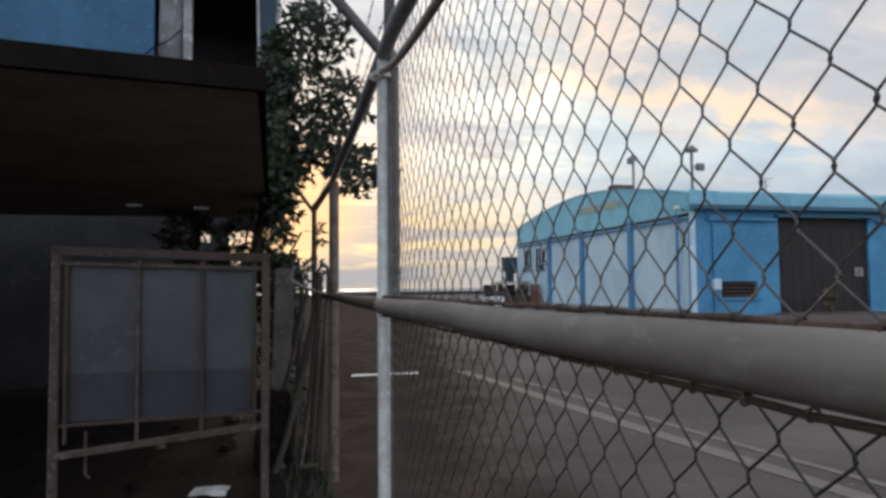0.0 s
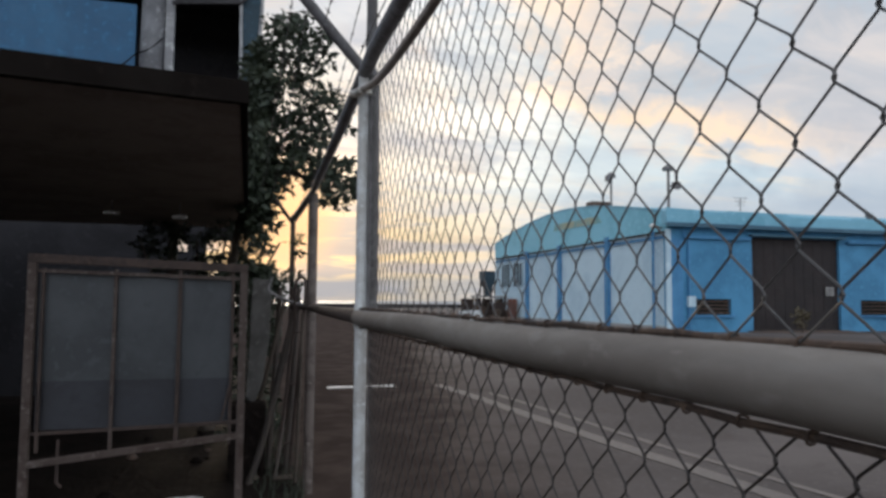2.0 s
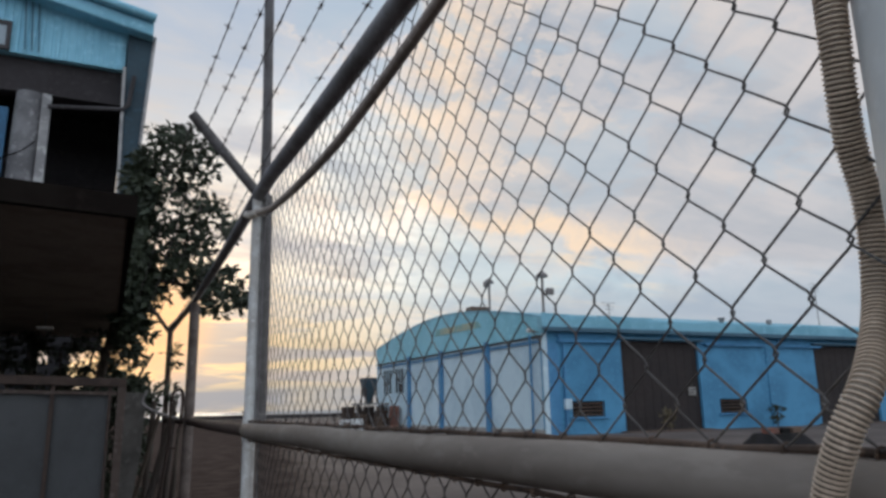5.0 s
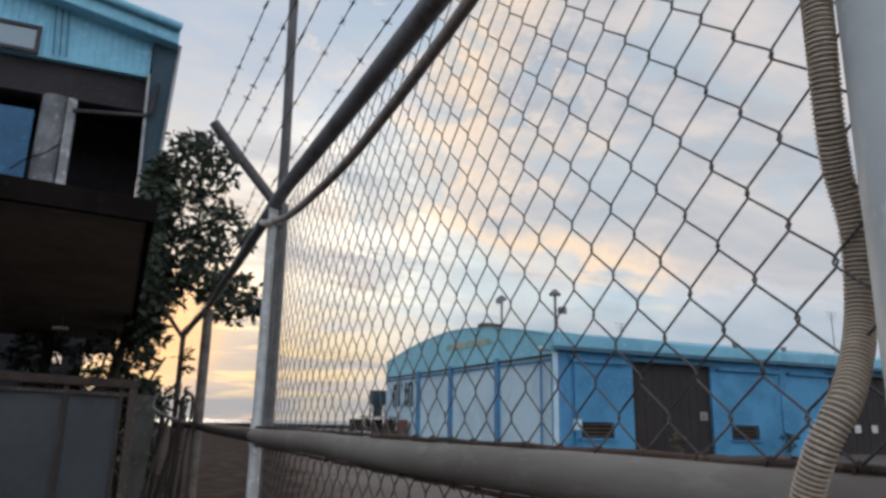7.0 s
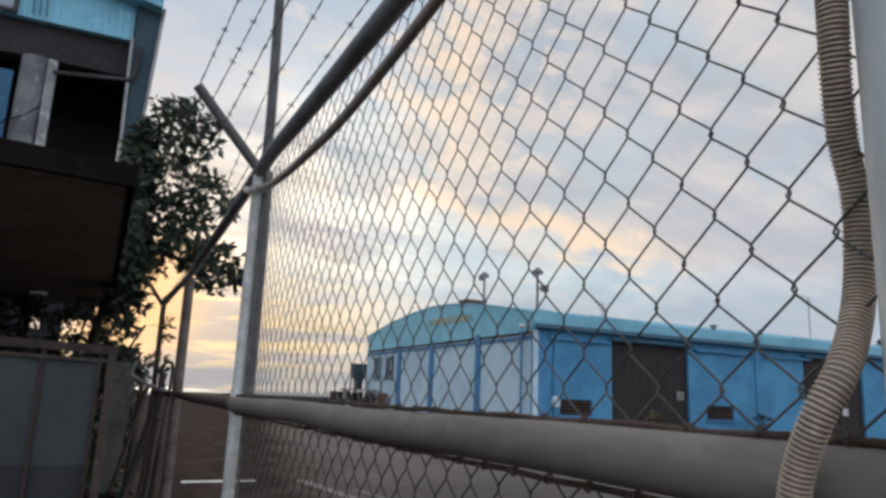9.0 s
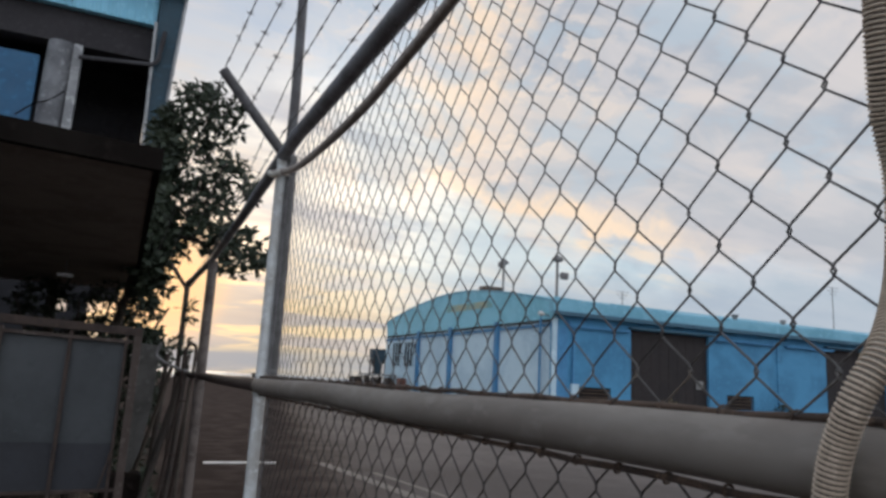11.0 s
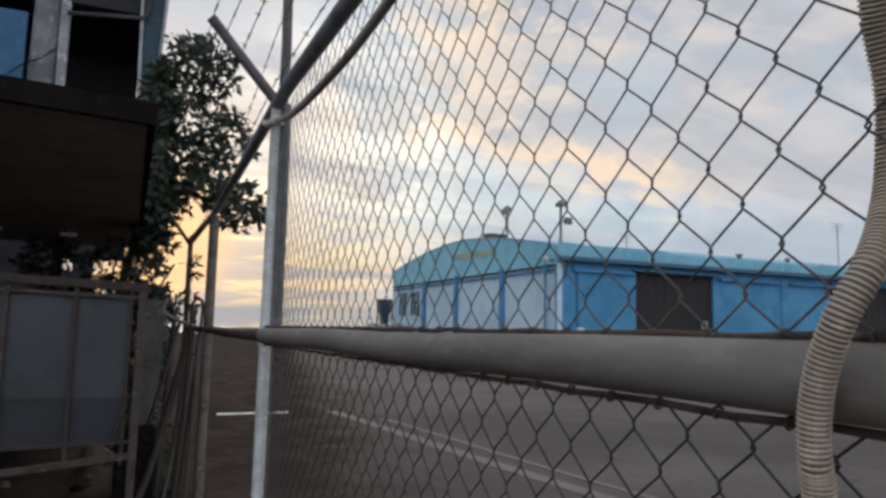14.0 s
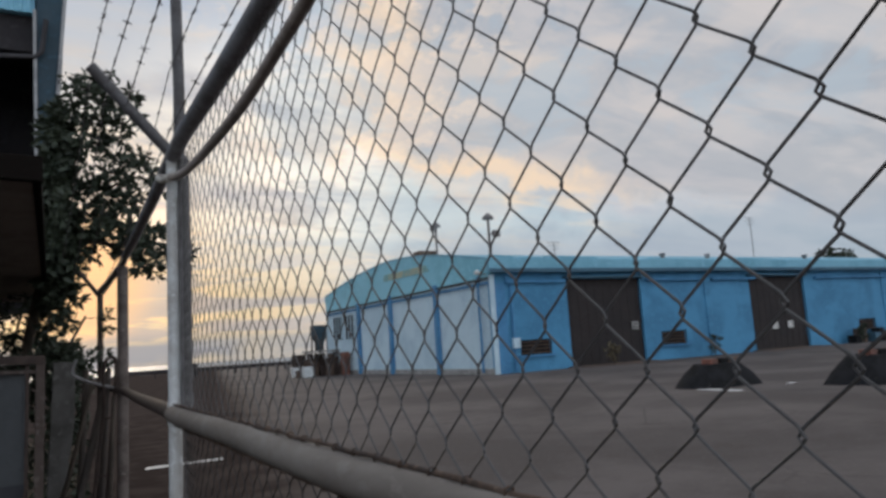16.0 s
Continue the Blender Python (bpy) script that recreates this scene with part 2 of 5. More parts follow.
M = {
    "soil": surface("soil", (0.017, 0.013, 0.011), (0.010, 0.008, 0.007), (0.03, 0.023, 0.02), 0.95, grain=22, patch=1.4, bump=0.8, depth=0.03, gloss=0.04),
    "galvanised": surface("galvanised", (0.66, 0.67, 0.66), (0.46, 0.44, 0.41), (0.76, 0.77, 0.765), 0.5, 0.05, grain=45, patch=6, bump=0.12, depth=0.002),
    "rail": surface("rail", (0.252, 0.219, 0.188), (0.182, 0.152, 0.128), (0.288, 0.252, 0.219), 0.62, 0.0, grain=40, patch=9, bump=0.15, depth=0.002, stretch=(1, 0.35, 1)),
    "old_pipe": surface("old_pipe", (0.205, 0.195, 0.195), (0.12, 0.11, 0.105), (0.29, 0.28, 0.275), 0.55, 0.1, grain=50, patch=9, bump=0.2, depth=0.002),
    "rust": surface("rust", (0.10, 0.064, 0.044), (0.05, 0.034, 0.026), (0.17, 0.115, 0.08), 0.9, grain=70, patch=14, bump=0.6, depth=0.003),
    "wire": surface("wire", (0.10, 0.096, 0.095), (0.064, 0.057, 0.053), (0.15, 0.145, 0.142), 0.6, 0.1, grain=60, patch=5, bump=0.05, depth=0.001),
    "barbed": surface("barbed", (0.11, 0.10, 0.10), (0.06, 0.05, 0.04), None, 0.6, 0.5, grain=60, patch=6, bump=0.05, depth=0.001),
    "conduit": surface("conduit", (0.68, 0.55, 0.42), (0.54, 0.43, 0.325), (0.76, 0.63, 0.50), 0.5, grain=60, patch=14, bump=0.1, depth=0.001),
    "conduit_groove": surface("conduit_groove", (0.20, 0.16, 0.13), (0.14, 0.115, 0.095), None, 0.8, grain=60, patch=14, bump=0.1, depth=0.001),
    "hose": surface("hose", (0.42, 0.355, 0.305), (0.27, 0.225, 0.19), (0.55, 0.48, 0.42), 0.6, grain=50, patch=10, bump=0.1, depth=0.001),
    "white_hose": surface("white_hose", (0.62, 0.58, 0.52), (0.42, 0.38, 0.33), None, 0.55, grain=50, patch=12, bump=0.1, depth=0.001),
    "rusty_paint": surface("rusty_paint", (0.074, 0.056, 0.048), (0.04, 0.026, 0.02), (0.14, 0.118, 0.106), 0.8, grain=40, patch=11, bump=0.35, depth=0.003, spots=1.2, gloss=0.2),
    "sheet_grey": surface("sheet_grey", (0.046, 0.050, 0.054), (0.029, 0.032, 0.035), (0.053, 0.057, 0.061), 0.5, 0.1, grain=24, patch=2.5, bump=0.06, depth=0.003),
    # Darker sheet tone for the lower reflection in the bent panel
    "sheet_dark": surface("sheet_dark", (0.024, 0.025, 0.031), (0.015, 0.015, 0.019), (0.03, 0.031, 0.038), 0.5, 0.1, grain=24, patch=2.5, bump=0.06, depth=0.003),
    # Canopy deck, lightened in colour to lift its shaded underside
    "tarp": surface("tarp", (0.34, 0.29, 0.24), (0.25, 0.21, 0.175), (0.40, 0.345, 0.29), 0.9, grain=18, patch=2.5, bump=0.4, depth=0.01),
    "dark_wood": surface("dark_wood", (0.065, 0.05, 0.04), (0.035, 0.028, 0.024), None, 0.85, grain=30, patch=4, bump=0.4, depth=0.004, stretch=(3, 3, 0.5)),
    "blue_wall": surface("blue_wall", (0.078, 0.275, 0.47), (0.054, 0.20, 0.355), (0.105, 0.335, 0.535), 0.75, grain=6, patch=0.5, bump=0.15, depth=0.01),
    "blue_trim": surface("blue_trim", (0.075, 0.25, 0.46), (0.05, 0.18, 0.35), (0.11, 0.32, 0.54), 0.7, grain=6, patch=0.6, bump=0.15, depth=0.01),
    "white_wall": surface("white_wall", (0.57, 0.71, 0.775), (0.44, 0.58, 0.66), (0.67, 0.78, 0.825), 0.8, grain=5, patch=0.4, bump=0.15, depth=0.01),
    "teal_sheet": surface("teal_sheet", (0.25, 0.57, 0.69), (0.19, 0.48, 0.59), (0.32, 0.65, 0.76), 0.6, 0.1, grain=4, patch=0.35, bump=0.12, depth=0.01),
    "teal_roof": surface("teal_roof", (0.21, 0.46, 0.58), (0.15, 0.37, 0.48), (0.28, 0.54, 0.66), 0.6, 0.1, grain=4, patch=0.35, bump=0.12, depth=0.01),
    "shutter": surface("shutter", (0.022, 0.015, 0.014), (0.014, 0.010, 0.010), (0.036, 0.026, 0.024), 0.75, grain=8, patch=0.8, bump=0.3, depth=0.01),
    "black": surface("black", (0.018, 0.018, 0.02), (0.01, 0.01, 0.01), (0.035, 0.033, 0.032), 0.9, grain=10, patch=2, bump=0.3, depth=0.01, gloss=0.15),
    "brown": surface("brown", (0.13, 0.085, 0.06), (0.07, 0.05, 0.04), None, 0.85, grain=9, patch=1.5, bump=0.3, depth=0.01),
    "white_paint": surface("white_paint", (0.80, 0.78, 0.74), (0.55, 0.53, 0.5), None, 0.7, grain=14, patch=3, bump=0.1, depth=0.003),
    "worn_paint": surface("worn_paint", (0.175, 0.148, 0.128), (0.135, 0.116, 0.106), (0.24, 0.20, 0.168), 0.85, grain=12, patch=1.6, bump=0.1, depth=0.002, spots=1.3),
    "fade_orange": surface("fade_orange", (0.42, 0.42, 0.28), (0.16, 0.38, 0.40), (0.5, 0.46, 0.3), 0.7, grain=3, patch=0.6, bump=0.05, depth=0.005),
    "siding": surface("siding", (0.26, 0.56, 0.71), (0.20, 0.46, 0.60), (0.33, 0.63, 0.77), 0.55, 0.1, grain=8, patch=0.8, bump=0.1, depth=0.005),
    "navy": surface("navy", (0.06, 0.14, 0.20), (0.04, 0.10, 0.15), (0.09, 0.18, 0.25), 0.7, grain=8, patch=0.8, bump=0.15, depth=0.005),
    "deep_blue": surface("deep_blue", (0.036, 0.125, 0.235), (0.025, 0.09, 0.18), (0.055, 0.165, 0.29), 0.7, grain=8, patch=0.8, bump=0.15, depth=0.005),
    "column_white": surface("column_white", (0.40, 0.40, 0.40), (0.22, 0.22, 0.225), (0.52, 0.52, 0.52), 0.75, grain=9, patch=1.3, bump=0.2, depth=0.006),
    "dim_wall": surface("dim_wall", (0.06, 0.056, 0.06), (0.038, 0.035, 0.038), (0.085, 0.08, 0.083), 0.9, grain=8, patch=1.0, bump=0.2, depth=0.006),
    "brown_pipe": surface("brown_pipe", (0.15, 0.12, 0.105), (0.08, 0.06, 0.05), (0.23, 0.195, 0.175), 0.6, 0.05, grain=40, patch=8, bump=0.2, depth=0.002),
    # Greyed copy of the column colour for its shaded left part
    "column_grey": surface("column_grey", (0.22, 0.225, 0.235), (0.11, 0.11, 0.118), (0.31, 0.315, 0.325), 0.75, grain=9, patch=1.3, bump=0.2, depth=0.006),
    "pale_pipe": surface("pale_pipe", (0.70, 0.72, 0.71), (0.60, 0.61, 0.60), (0.76, 0.775, 0.77), 0.5, grain=45, patch=3, bump=0.08, depth=0.002),
    "arm_pipe": surface("arm_pipe", (0.115, 0.11, 0.114), (0.07, 0.062, 0.06), (0.17, 0.165, 0.17), 0.6, 0.1, grain=50, patch=9, bump=0.2, depth=0.002),
    "old_board": surface("old_board", (0.115, 0.108, 0.10), (0.065, 0.06, 0.055), (0.155, 0.147, 0.138), 0.9, grain=18, patch=3, bump=0.4, depth=0.005),
    # Canopy edge, darkened in colour against the light on its face
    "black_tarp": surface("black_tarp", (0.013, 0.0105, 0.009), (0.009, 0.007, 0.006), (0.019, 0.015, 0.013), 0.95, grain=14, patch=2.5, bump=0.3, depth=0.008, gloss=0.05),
    "dry_leaf": surface("dry_leaf", (0.16, 0.13, 0.075), (0.09, 0.07, 0.04), (0.24, 0.20, 0.12), 0.8, grain=20, patch=2, bump=0.2, depth=0.01),
    "top_pipe": surface("top_pipe", (0.25, 0.245, 0.255), (0.15, 0.14, 0.14), (0.34, 0.335, 0.34), 0.55, 0.1, grain=50, patch=9, bump=0.2, depth=0.002),
    "dark_rust": surface("dark_rust", (0.052, 0.034, 0.027), (0.03, 0.02, 0.016), (0.085, 0.058, 0.046), 0.9, grain=70, patch=14, bump=0.6, depth=0.003),
    # Near-black colour carrying the shadow of the balcony recess
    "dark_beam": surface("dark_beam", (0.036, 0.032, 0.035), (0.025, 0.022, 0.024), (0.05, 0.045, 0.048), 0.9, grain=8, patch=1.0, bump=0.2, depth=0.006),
    "fin_blue": surface("fin_blue", (0.03, 0.068, 0.095), (0.02, 0.046, 0.066), (0.045, 0.09, 0.122), 0.7, grain=8, patch=0.8, bump=0.15, depth=0.005),
    "slate": surface("slate", (0.05, 0.085, 0.11), (0.03, 0.055, 0.075), (0.075, 0.115, 0.145), 0.7, grain=8, patch=0.8, bump=0.15, depth=0.005),
    # Darker copy of the wire colour for the panel below the rail
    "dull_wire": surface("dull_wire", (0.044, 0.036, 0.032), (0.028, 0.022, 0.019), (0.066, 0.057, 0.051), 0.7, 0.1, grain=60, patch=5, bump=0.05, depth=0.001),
    # Darker copy of the wall colour, holding the shade under the canopy
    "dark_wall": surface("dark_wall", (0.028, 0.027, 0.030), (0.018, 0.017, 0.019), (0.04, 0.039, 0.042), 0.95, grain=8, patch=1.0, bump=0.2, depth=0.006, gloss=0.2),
    "concrete": surface("concrete", (0.36, 0.35, 0.33), (0.22, 0.21, 0.20), (0.46, 0.45, 0.43), 0.85, grain=16, patch=2.5, bump=0.4, depth=0.006),
    "leaf": surface("leaf", (0.034, 0.045, 0.024), (0.02, 0.029, 0.016), (0.055, 0.068, 0.034), 0.6, grain=40, patch=3, bump=0.1, depth=0.002),
    "bark": surface("bark", (0.09, 0.07, 0.055), (0.05, 0.04, 0.03), None, 0.9, grain=35, patch=6, bump=0.7, depth=0.01, stretch=(2, 2, 0.5)),
    "paper": surface("paper", (0.62, 0.62, 0.62), (0.42, 0.42, 0.42), None, 0.8, grain=20, patch=5, bump=0.2, depth=0.004),
    "blue_plastic": surface("blue_plastic", (0.02, 0.04, 0.13), (0.012, 0.025, 0.08), None, 0.45, grain=14, patch=2, bump=0.1, depth=0.004),
    "water": surface("water", (0.20, 0.22, 0.24), (0.17, 0.19, 0.21), None, 0.5, grain=0.5, patch=0.05, bump=0.2, depth=0.2, gloss=0.25),
    "red_brown": surface("red_brown", (0.24, 0.09, 0.06), (0.12, 0.06, 0.045), None, 0.8, grain=7, patch=1.2, bump=0.3, depth=0.01),
}


def glass_material():
    m = bpy.data.materials.new("window_glass")
    m.use_nodes = True
    n = Nodes(m.node_tree)
    b = n.add("ShaderNodeBsdfPrincipled")
    b.inputs["Base Color"].default_value = (0.25, 0.30, 0.33, 1)
    b.inputs["Roughness"].default_value = 0.12
    b.inputs["Metallic"].default_value = 0.2
    n.link(b.outputs[0], n.add("ShaderNodeOutputMaterial").inputs[0])
    return m


M["glass"] = glass_material()


def yard_material():
    """Worn asphalt with patches, cracks and stains, dirtier and browner along the fence."""
    m = bpy.data.materials.new("yard_asphalt")
    m.use_nodes = True
    n = Nodes(m.node_tree)
    place = n.add("ShaderNodeTexCoord").outputs["Object"]
    parts = n.add("ShaderNodeSeparateXYZ")
    n.link(place, parts.inputs[0])
    wide = n.noise(place, 0.22, 6.0, 0.6, 0.4)
    mid = n.noise(place, 1.6, 5.0, 0.6, 0.3)
    fine = n.noise(place, 14.0, 4.0, 0.6)
    c = n.mix(n.ramp(wide, 0.38, 0.62), (0.092, 0.078, 0.072), (0.142, 0.121, 0.112))
    c = n.mix(n.ramp(mid, 0.52, 0.68, 0.0, 0.5), c, (0.085, 0.07, 0.063))
    c = n.mix(n.ramp(fine, 0.54, 0.72, 0.0, 0.7), c, (0.185, 0.16, 0.148))
    off = n.math("SUBTRACT", parts.outputs[0], n.math("MULTIPLY", n.math("MAXIMUM", parts.outputs[1], -2.0), 0.19))
    off = n.math("ADD", off, n.math("MULTIPLY", n.math("SUBTRACT", n.noise(place, 0.8, 5.0, 0.65), 0.5), 2.2))
    dirt = n.mix(n.ramp(mid, 0.40, 0.64), (0.05, 0.037, 0.031), (0.082, 0.062, 0.052))
    trodden = n.ramp(off, 2.4, 0.2, 0.0, 0.95)
    c = n.mix(trodden, c, dirt)
    crack = n.add("ShaderNodeTexVoronoi", feature="DISTANCE_TO_EDGE")
    n.link(n.vec("ADD", place, n.vec("SCALE", n.noise(place, 1.1, 4.0))), crack.inputs["Vector"])
    crack.inputs["Scale"].default_value = 0.35
    split = n.math("MULTIPLY", n.ramp(crack.outputs["Distance"], 0.012, 0.003), n.ramp(wide, 0.45, 0.6))
    c = n.mix(n.math("MULTIPLY", split, 0.3), c, (0.035, 0.03, 0.027))
    b = n.add("ShaderNodeBsdfPrincipled")
    n.link(c, b.inputs["Base Color"])
    n.put(b.inputs["Specular IOR Level"], n.ramp(trodden, 0.0, 0.9, 0.09, 0.0))
    n.put(b.inputs["Roughness"], n.ramp(fine, 0.3, 0.7, 0.8, 1.0))
    bp = n.add("ShaderNodeBump")
    bp.inputs["Strength"].default_value, bp.inputs["Distance"].default_value = 0.45, 0.01
    n.put(bp.inputs["Height"], n.math("SUBTRACT", n.math("ADD", fine, mid), split))
    n.link(bp.outputs[0], b.inputs["Normal"])
    n.link(b.outputs[0], n.add("ShaderNodeOutputMaterial").inputs[0])
    return m


M["asphalt"] = yard_material()


# ---- geometry helpers ----
class Geo:
    """Collects the vertices and faces of one mesh."""
    def __init__(self):
        self.v, self.f, self.m = [], [], []

    def face(self, ids, slot=0):
        self.f.append(ids)
        self.m.append(slot)

    def box(self, x0, x1, y0, y1, z0, z1, turn=None, slot=0):
        k = len(self.v)
        pts = [Vector((x, y, z)) for z in (z0, z1) for y in (y0, y1) for x in (x0, x1)]
        if turn is not None:
            pts = [turn @ p for p in pts]
        self.v += [tuple(p) for p in pts]
        for q in ((0, 2, 3, 1), (4, 5, 7, 6), (0, 1, 5, 4), (2, 6, 7, 3), (0, 4, 6, 2), (1, 3, 7, 5)):
            self.face([k + i for i in q], slot)
        return self

    def tube(self, pts, r, sides=10, closed=True, radii=None, slots=None):
        pts = [Vector(p) for p in pts]
        k = len(self.v)
        side = None
        for i, p in enumerate(pts):
            d = (pts[min(i + 1, len(pts) - 1)] - pts[max(i - 1, 0)]).normalized()
            if side is None:
                side = d.orthogonal().normalized()
            side = (side - d * side.dot(d)).normalized()
            up = d.cross(side)
            rr = radii[i] if radii else r
            for j in range(sides):
                a = 2 * math.pi * j / sides
                self.v.append(tuple(p + side * (rr * math.cos(a)) + up * (rr * math.sin(a))))
        for i in range(len(pts) - 1):
            for j in range(sides):
                a, b = k + i * sides + j, k + i * sides + (j + 1) % sides
                self.face([a, b, b + sides, a + sides], slots[i] if slots else 0)
        if closed:
            self.face([k + j for j in reversed(range(sides))])
            e = k + (len(pts) - 1) * sides
            self.face([e + j for j in range(sides)])
        return self

    def prism(self, outline, axis, a, b, slot=0):
        """An outline of (u, v) pairs drawn out along an axis from a to b."""
        k, c = len(self.v), len(outline)
        for w in (a, b):
            for u, v in outline:
                self.v.append({"x": (w, u, v), "y": (u, w, v), "z": (u, v, w)}[axis])
        self.face([k + i for i in reversed(range(c))], slot)
        self.face([k + c + i for i in range(c)], slot)
        for i in range(c):
            j = (i + 1) % c
            self.face([k + i, k + j, k + c + j, k + c + i], slot)
        return self


def link_mesh(name, geo, mats, origin=(0, 0, 0), bevel=0.0, smooth=False):
    me = bpy.data.meshes.new(name)
    o = Vector(origin)
    me.from_pydata([tuple(Vector(p) - o) for p in geo.v], [], geo.f)
    for m in (mats if isinstance(mats, (list, tuple)) else [mats]):
        me.materials.append(M[m])
    if any(geo.m):
        me.polygons.foreach_set("material_index", geo.m)
    bm = bmesh.new()
    bm.from_mesh(me)
    bmesh.ops.recalc_face_normals(bm, faces=bm.faces)
    if bevel:
        bmesh.ops.bevel(bm, geom=[e for e in bm.edges if e.is_manifold and e.calc_face_angle(0) > 0.6], offset=bevel, segments=2, profile=0.6, affect="EDGES")
    bm.to_mesh(me)
    bm.free()
    if smooth:
        me.shade_smooth()
        me.set_sharp_from_angle(angle=radians(40))
    return new(name, me)


def thing(name, at, label, category, group="", kind=""):
    ob = new(name)
    ob.location = at
    ob.empty_display_size = 0.1
    return tagged(ob, label, category, group, kind)


def base_of(ob):
    p = Vector((0, 0, 0))
    while ob is not None:
        p += ob.location
        ob = ob.parent
    return p


def part(name, geo, mats, parent, label="", bevel=0.0, smooth=False):
    """One mesh under a thing or a part; its coordinates are the world's."""
    ob = link_mesh(name, geo, mats, base_of(parent), bevel, smooth)
    ob.parent = parent
    return tagged(ob, label)


def setting(name, geo, mats, label, category, bevel=0.0, smooth=False):
    return tagged(link_mesh(name, geo, mats, (0, 0, 0), bevel, smooth), label, category, "", "structure")


def single(name, geo, mats, at, label, category, group="", bevel=0.0, smooth=False):
    ob = link_mesh(name, geo, mats, at, bevel, smooth)
    ob.location = at
    return tagged(ob, label, category, group)


def arc(points, steps):
    """A smooth line through the points (Catmull-Rom)."""
    p = [Vector(q) for q in points]
    p = [2 * p[0] - p[1], *p, 2 * p[-1] - p[-2]]
    out = []
    for i in range(1, len(p) - 2):
        for s in range(steps):
            t = s / steps
            out.append(0.5 * (2 * p[i] + (p[i + 1] - p[i - 1]) * t + (2 * p[i - 1] - 5 * p[i] + 4 * p[i + 1] - p[i + 2]) * t * t + (3 * p[i] - p[i - 1] - 3 * p[i + 1] + p[i + 2]) * t ** 3))
    return out + [p[-2]]


# ---- ground, road, water ----
def grid(x0, x1, y0, y1, nx, ny, z=0.0, rough=0.0):
    g = Geo()
    for j in range(ny + 1):
        for i in range(nx + 1):
            x, y = x0 + (x1 - x0) * i / nx, y0 + (y1 - y0) * j / ny
            g.v.append((x, y, z + rough * noise.noise(Vector((x * 1.7, y * 1.7, 0)))))
    for j in range(ny):
        for i in range(nx):
            a = j * (nx + 1) + i
            g.face([a, a + 1, a + nx + 2, a + nx + 1])
    return g


setting("ground", grid(-400, 600, -400, 128, 4, 4), "asphalt", "worn brown-grey asphalt yard, dirtier along the fence", "ground")
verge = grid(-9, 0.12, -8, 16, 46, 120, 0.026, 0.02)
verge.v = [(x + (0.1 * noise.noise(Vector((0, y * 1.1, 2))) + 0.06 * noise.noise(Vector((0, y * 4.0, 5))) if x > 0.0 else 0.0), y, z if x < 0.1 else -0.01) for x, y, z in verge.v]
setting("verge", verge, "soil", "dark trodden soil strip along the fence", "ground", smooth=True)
setting("water", grid(-4500, 4500, 127.9, 4600, 4, 4, -0.35), "water", "pale calm sea under the evening sky", "water")
setting("quay_edge", Geo().box(-400, 600, 127.2, 128.0, -1.2, 0.22), "concrete", "low concrete quay edge along the sea", "kerb", 0.03)


def stripe(points, width, name, mat, label):
    g = Geo()
    for i, (x, y) in enumerate(points):
        w = width * (0.5 + 0.12 * noise.noise(Vector((i * 1.3, 0, 7))))
        g.v += [(x - w, y, 0.006), (x + w, y, 0.006)]
        if i:
            k = 2 * i
            g.face([k - 2, k - 1, k + 1, k])
    setting(name, g, mat, label, "road marking")


stripe([(3.55 - 0.09 * y + 0.02 * math.sin(y), y) for y in [0.2 * i - 7.0 for i in range(82)]], 0.2, "lane_line", "worn_paint", "worn pale painted line on the asphalt")
stripe([(3.95 - 0.09 * y + 0.03 * math.sin(y + 1), y) for y in [0.2 * i - 7.0 for i in range(76)]], 0.09, "lane_line_thin", "worn_paint", "thin worn pale line beside the lane line")
for cx, cy, w, d in ((1.45, 9.15, 1.15, 0.2), (14.2, 10.0, 0.3, 1.35), (16.4, 9.6, 0.35, 0.2)):
    g = Geo()
    g.prism([(cx - w / 2, cy - d / 2), (cx + w / 2 - 0.03, cy - d / 2 + 0.03), (cx + w / 2, cy + d / 2), (cx - w / 2 + 0.05, cy + d / 2 - 0.02)], "z", 0.006, 0.012)
    setting("white_dash", g, "white_paint", "short white painted dash on the asphalt", "road marking")

# ---- chain-link fence ----
RAIL_Z, POST_R, NEAR_Y, FAR_Y = 1.345, 0.0205, -2.352, 4.45
POST_X = 0.010
fence = thing("chain_link_fence", (0, 0, 0), "galvanised chain-link fence with pipe rails and barbed wire on top", "fence")


def top_z(y):
    return 2.19 + 0.022 * y if y < 0 else 2.19 + 0.012 * y if y < 2.95 else 2.225 - 0.03 * (y - 2.95)


def bend(y):
    """The fence leans out a little at its third post."""
    return POST_X if y < 0.001 and y > -0.001 else 0.0 if y < 0 else POST_X + 0.079 * y / 2.945 if y < 2.945 else 0.095 - 0.06 * (y - 2.945) / 1.505


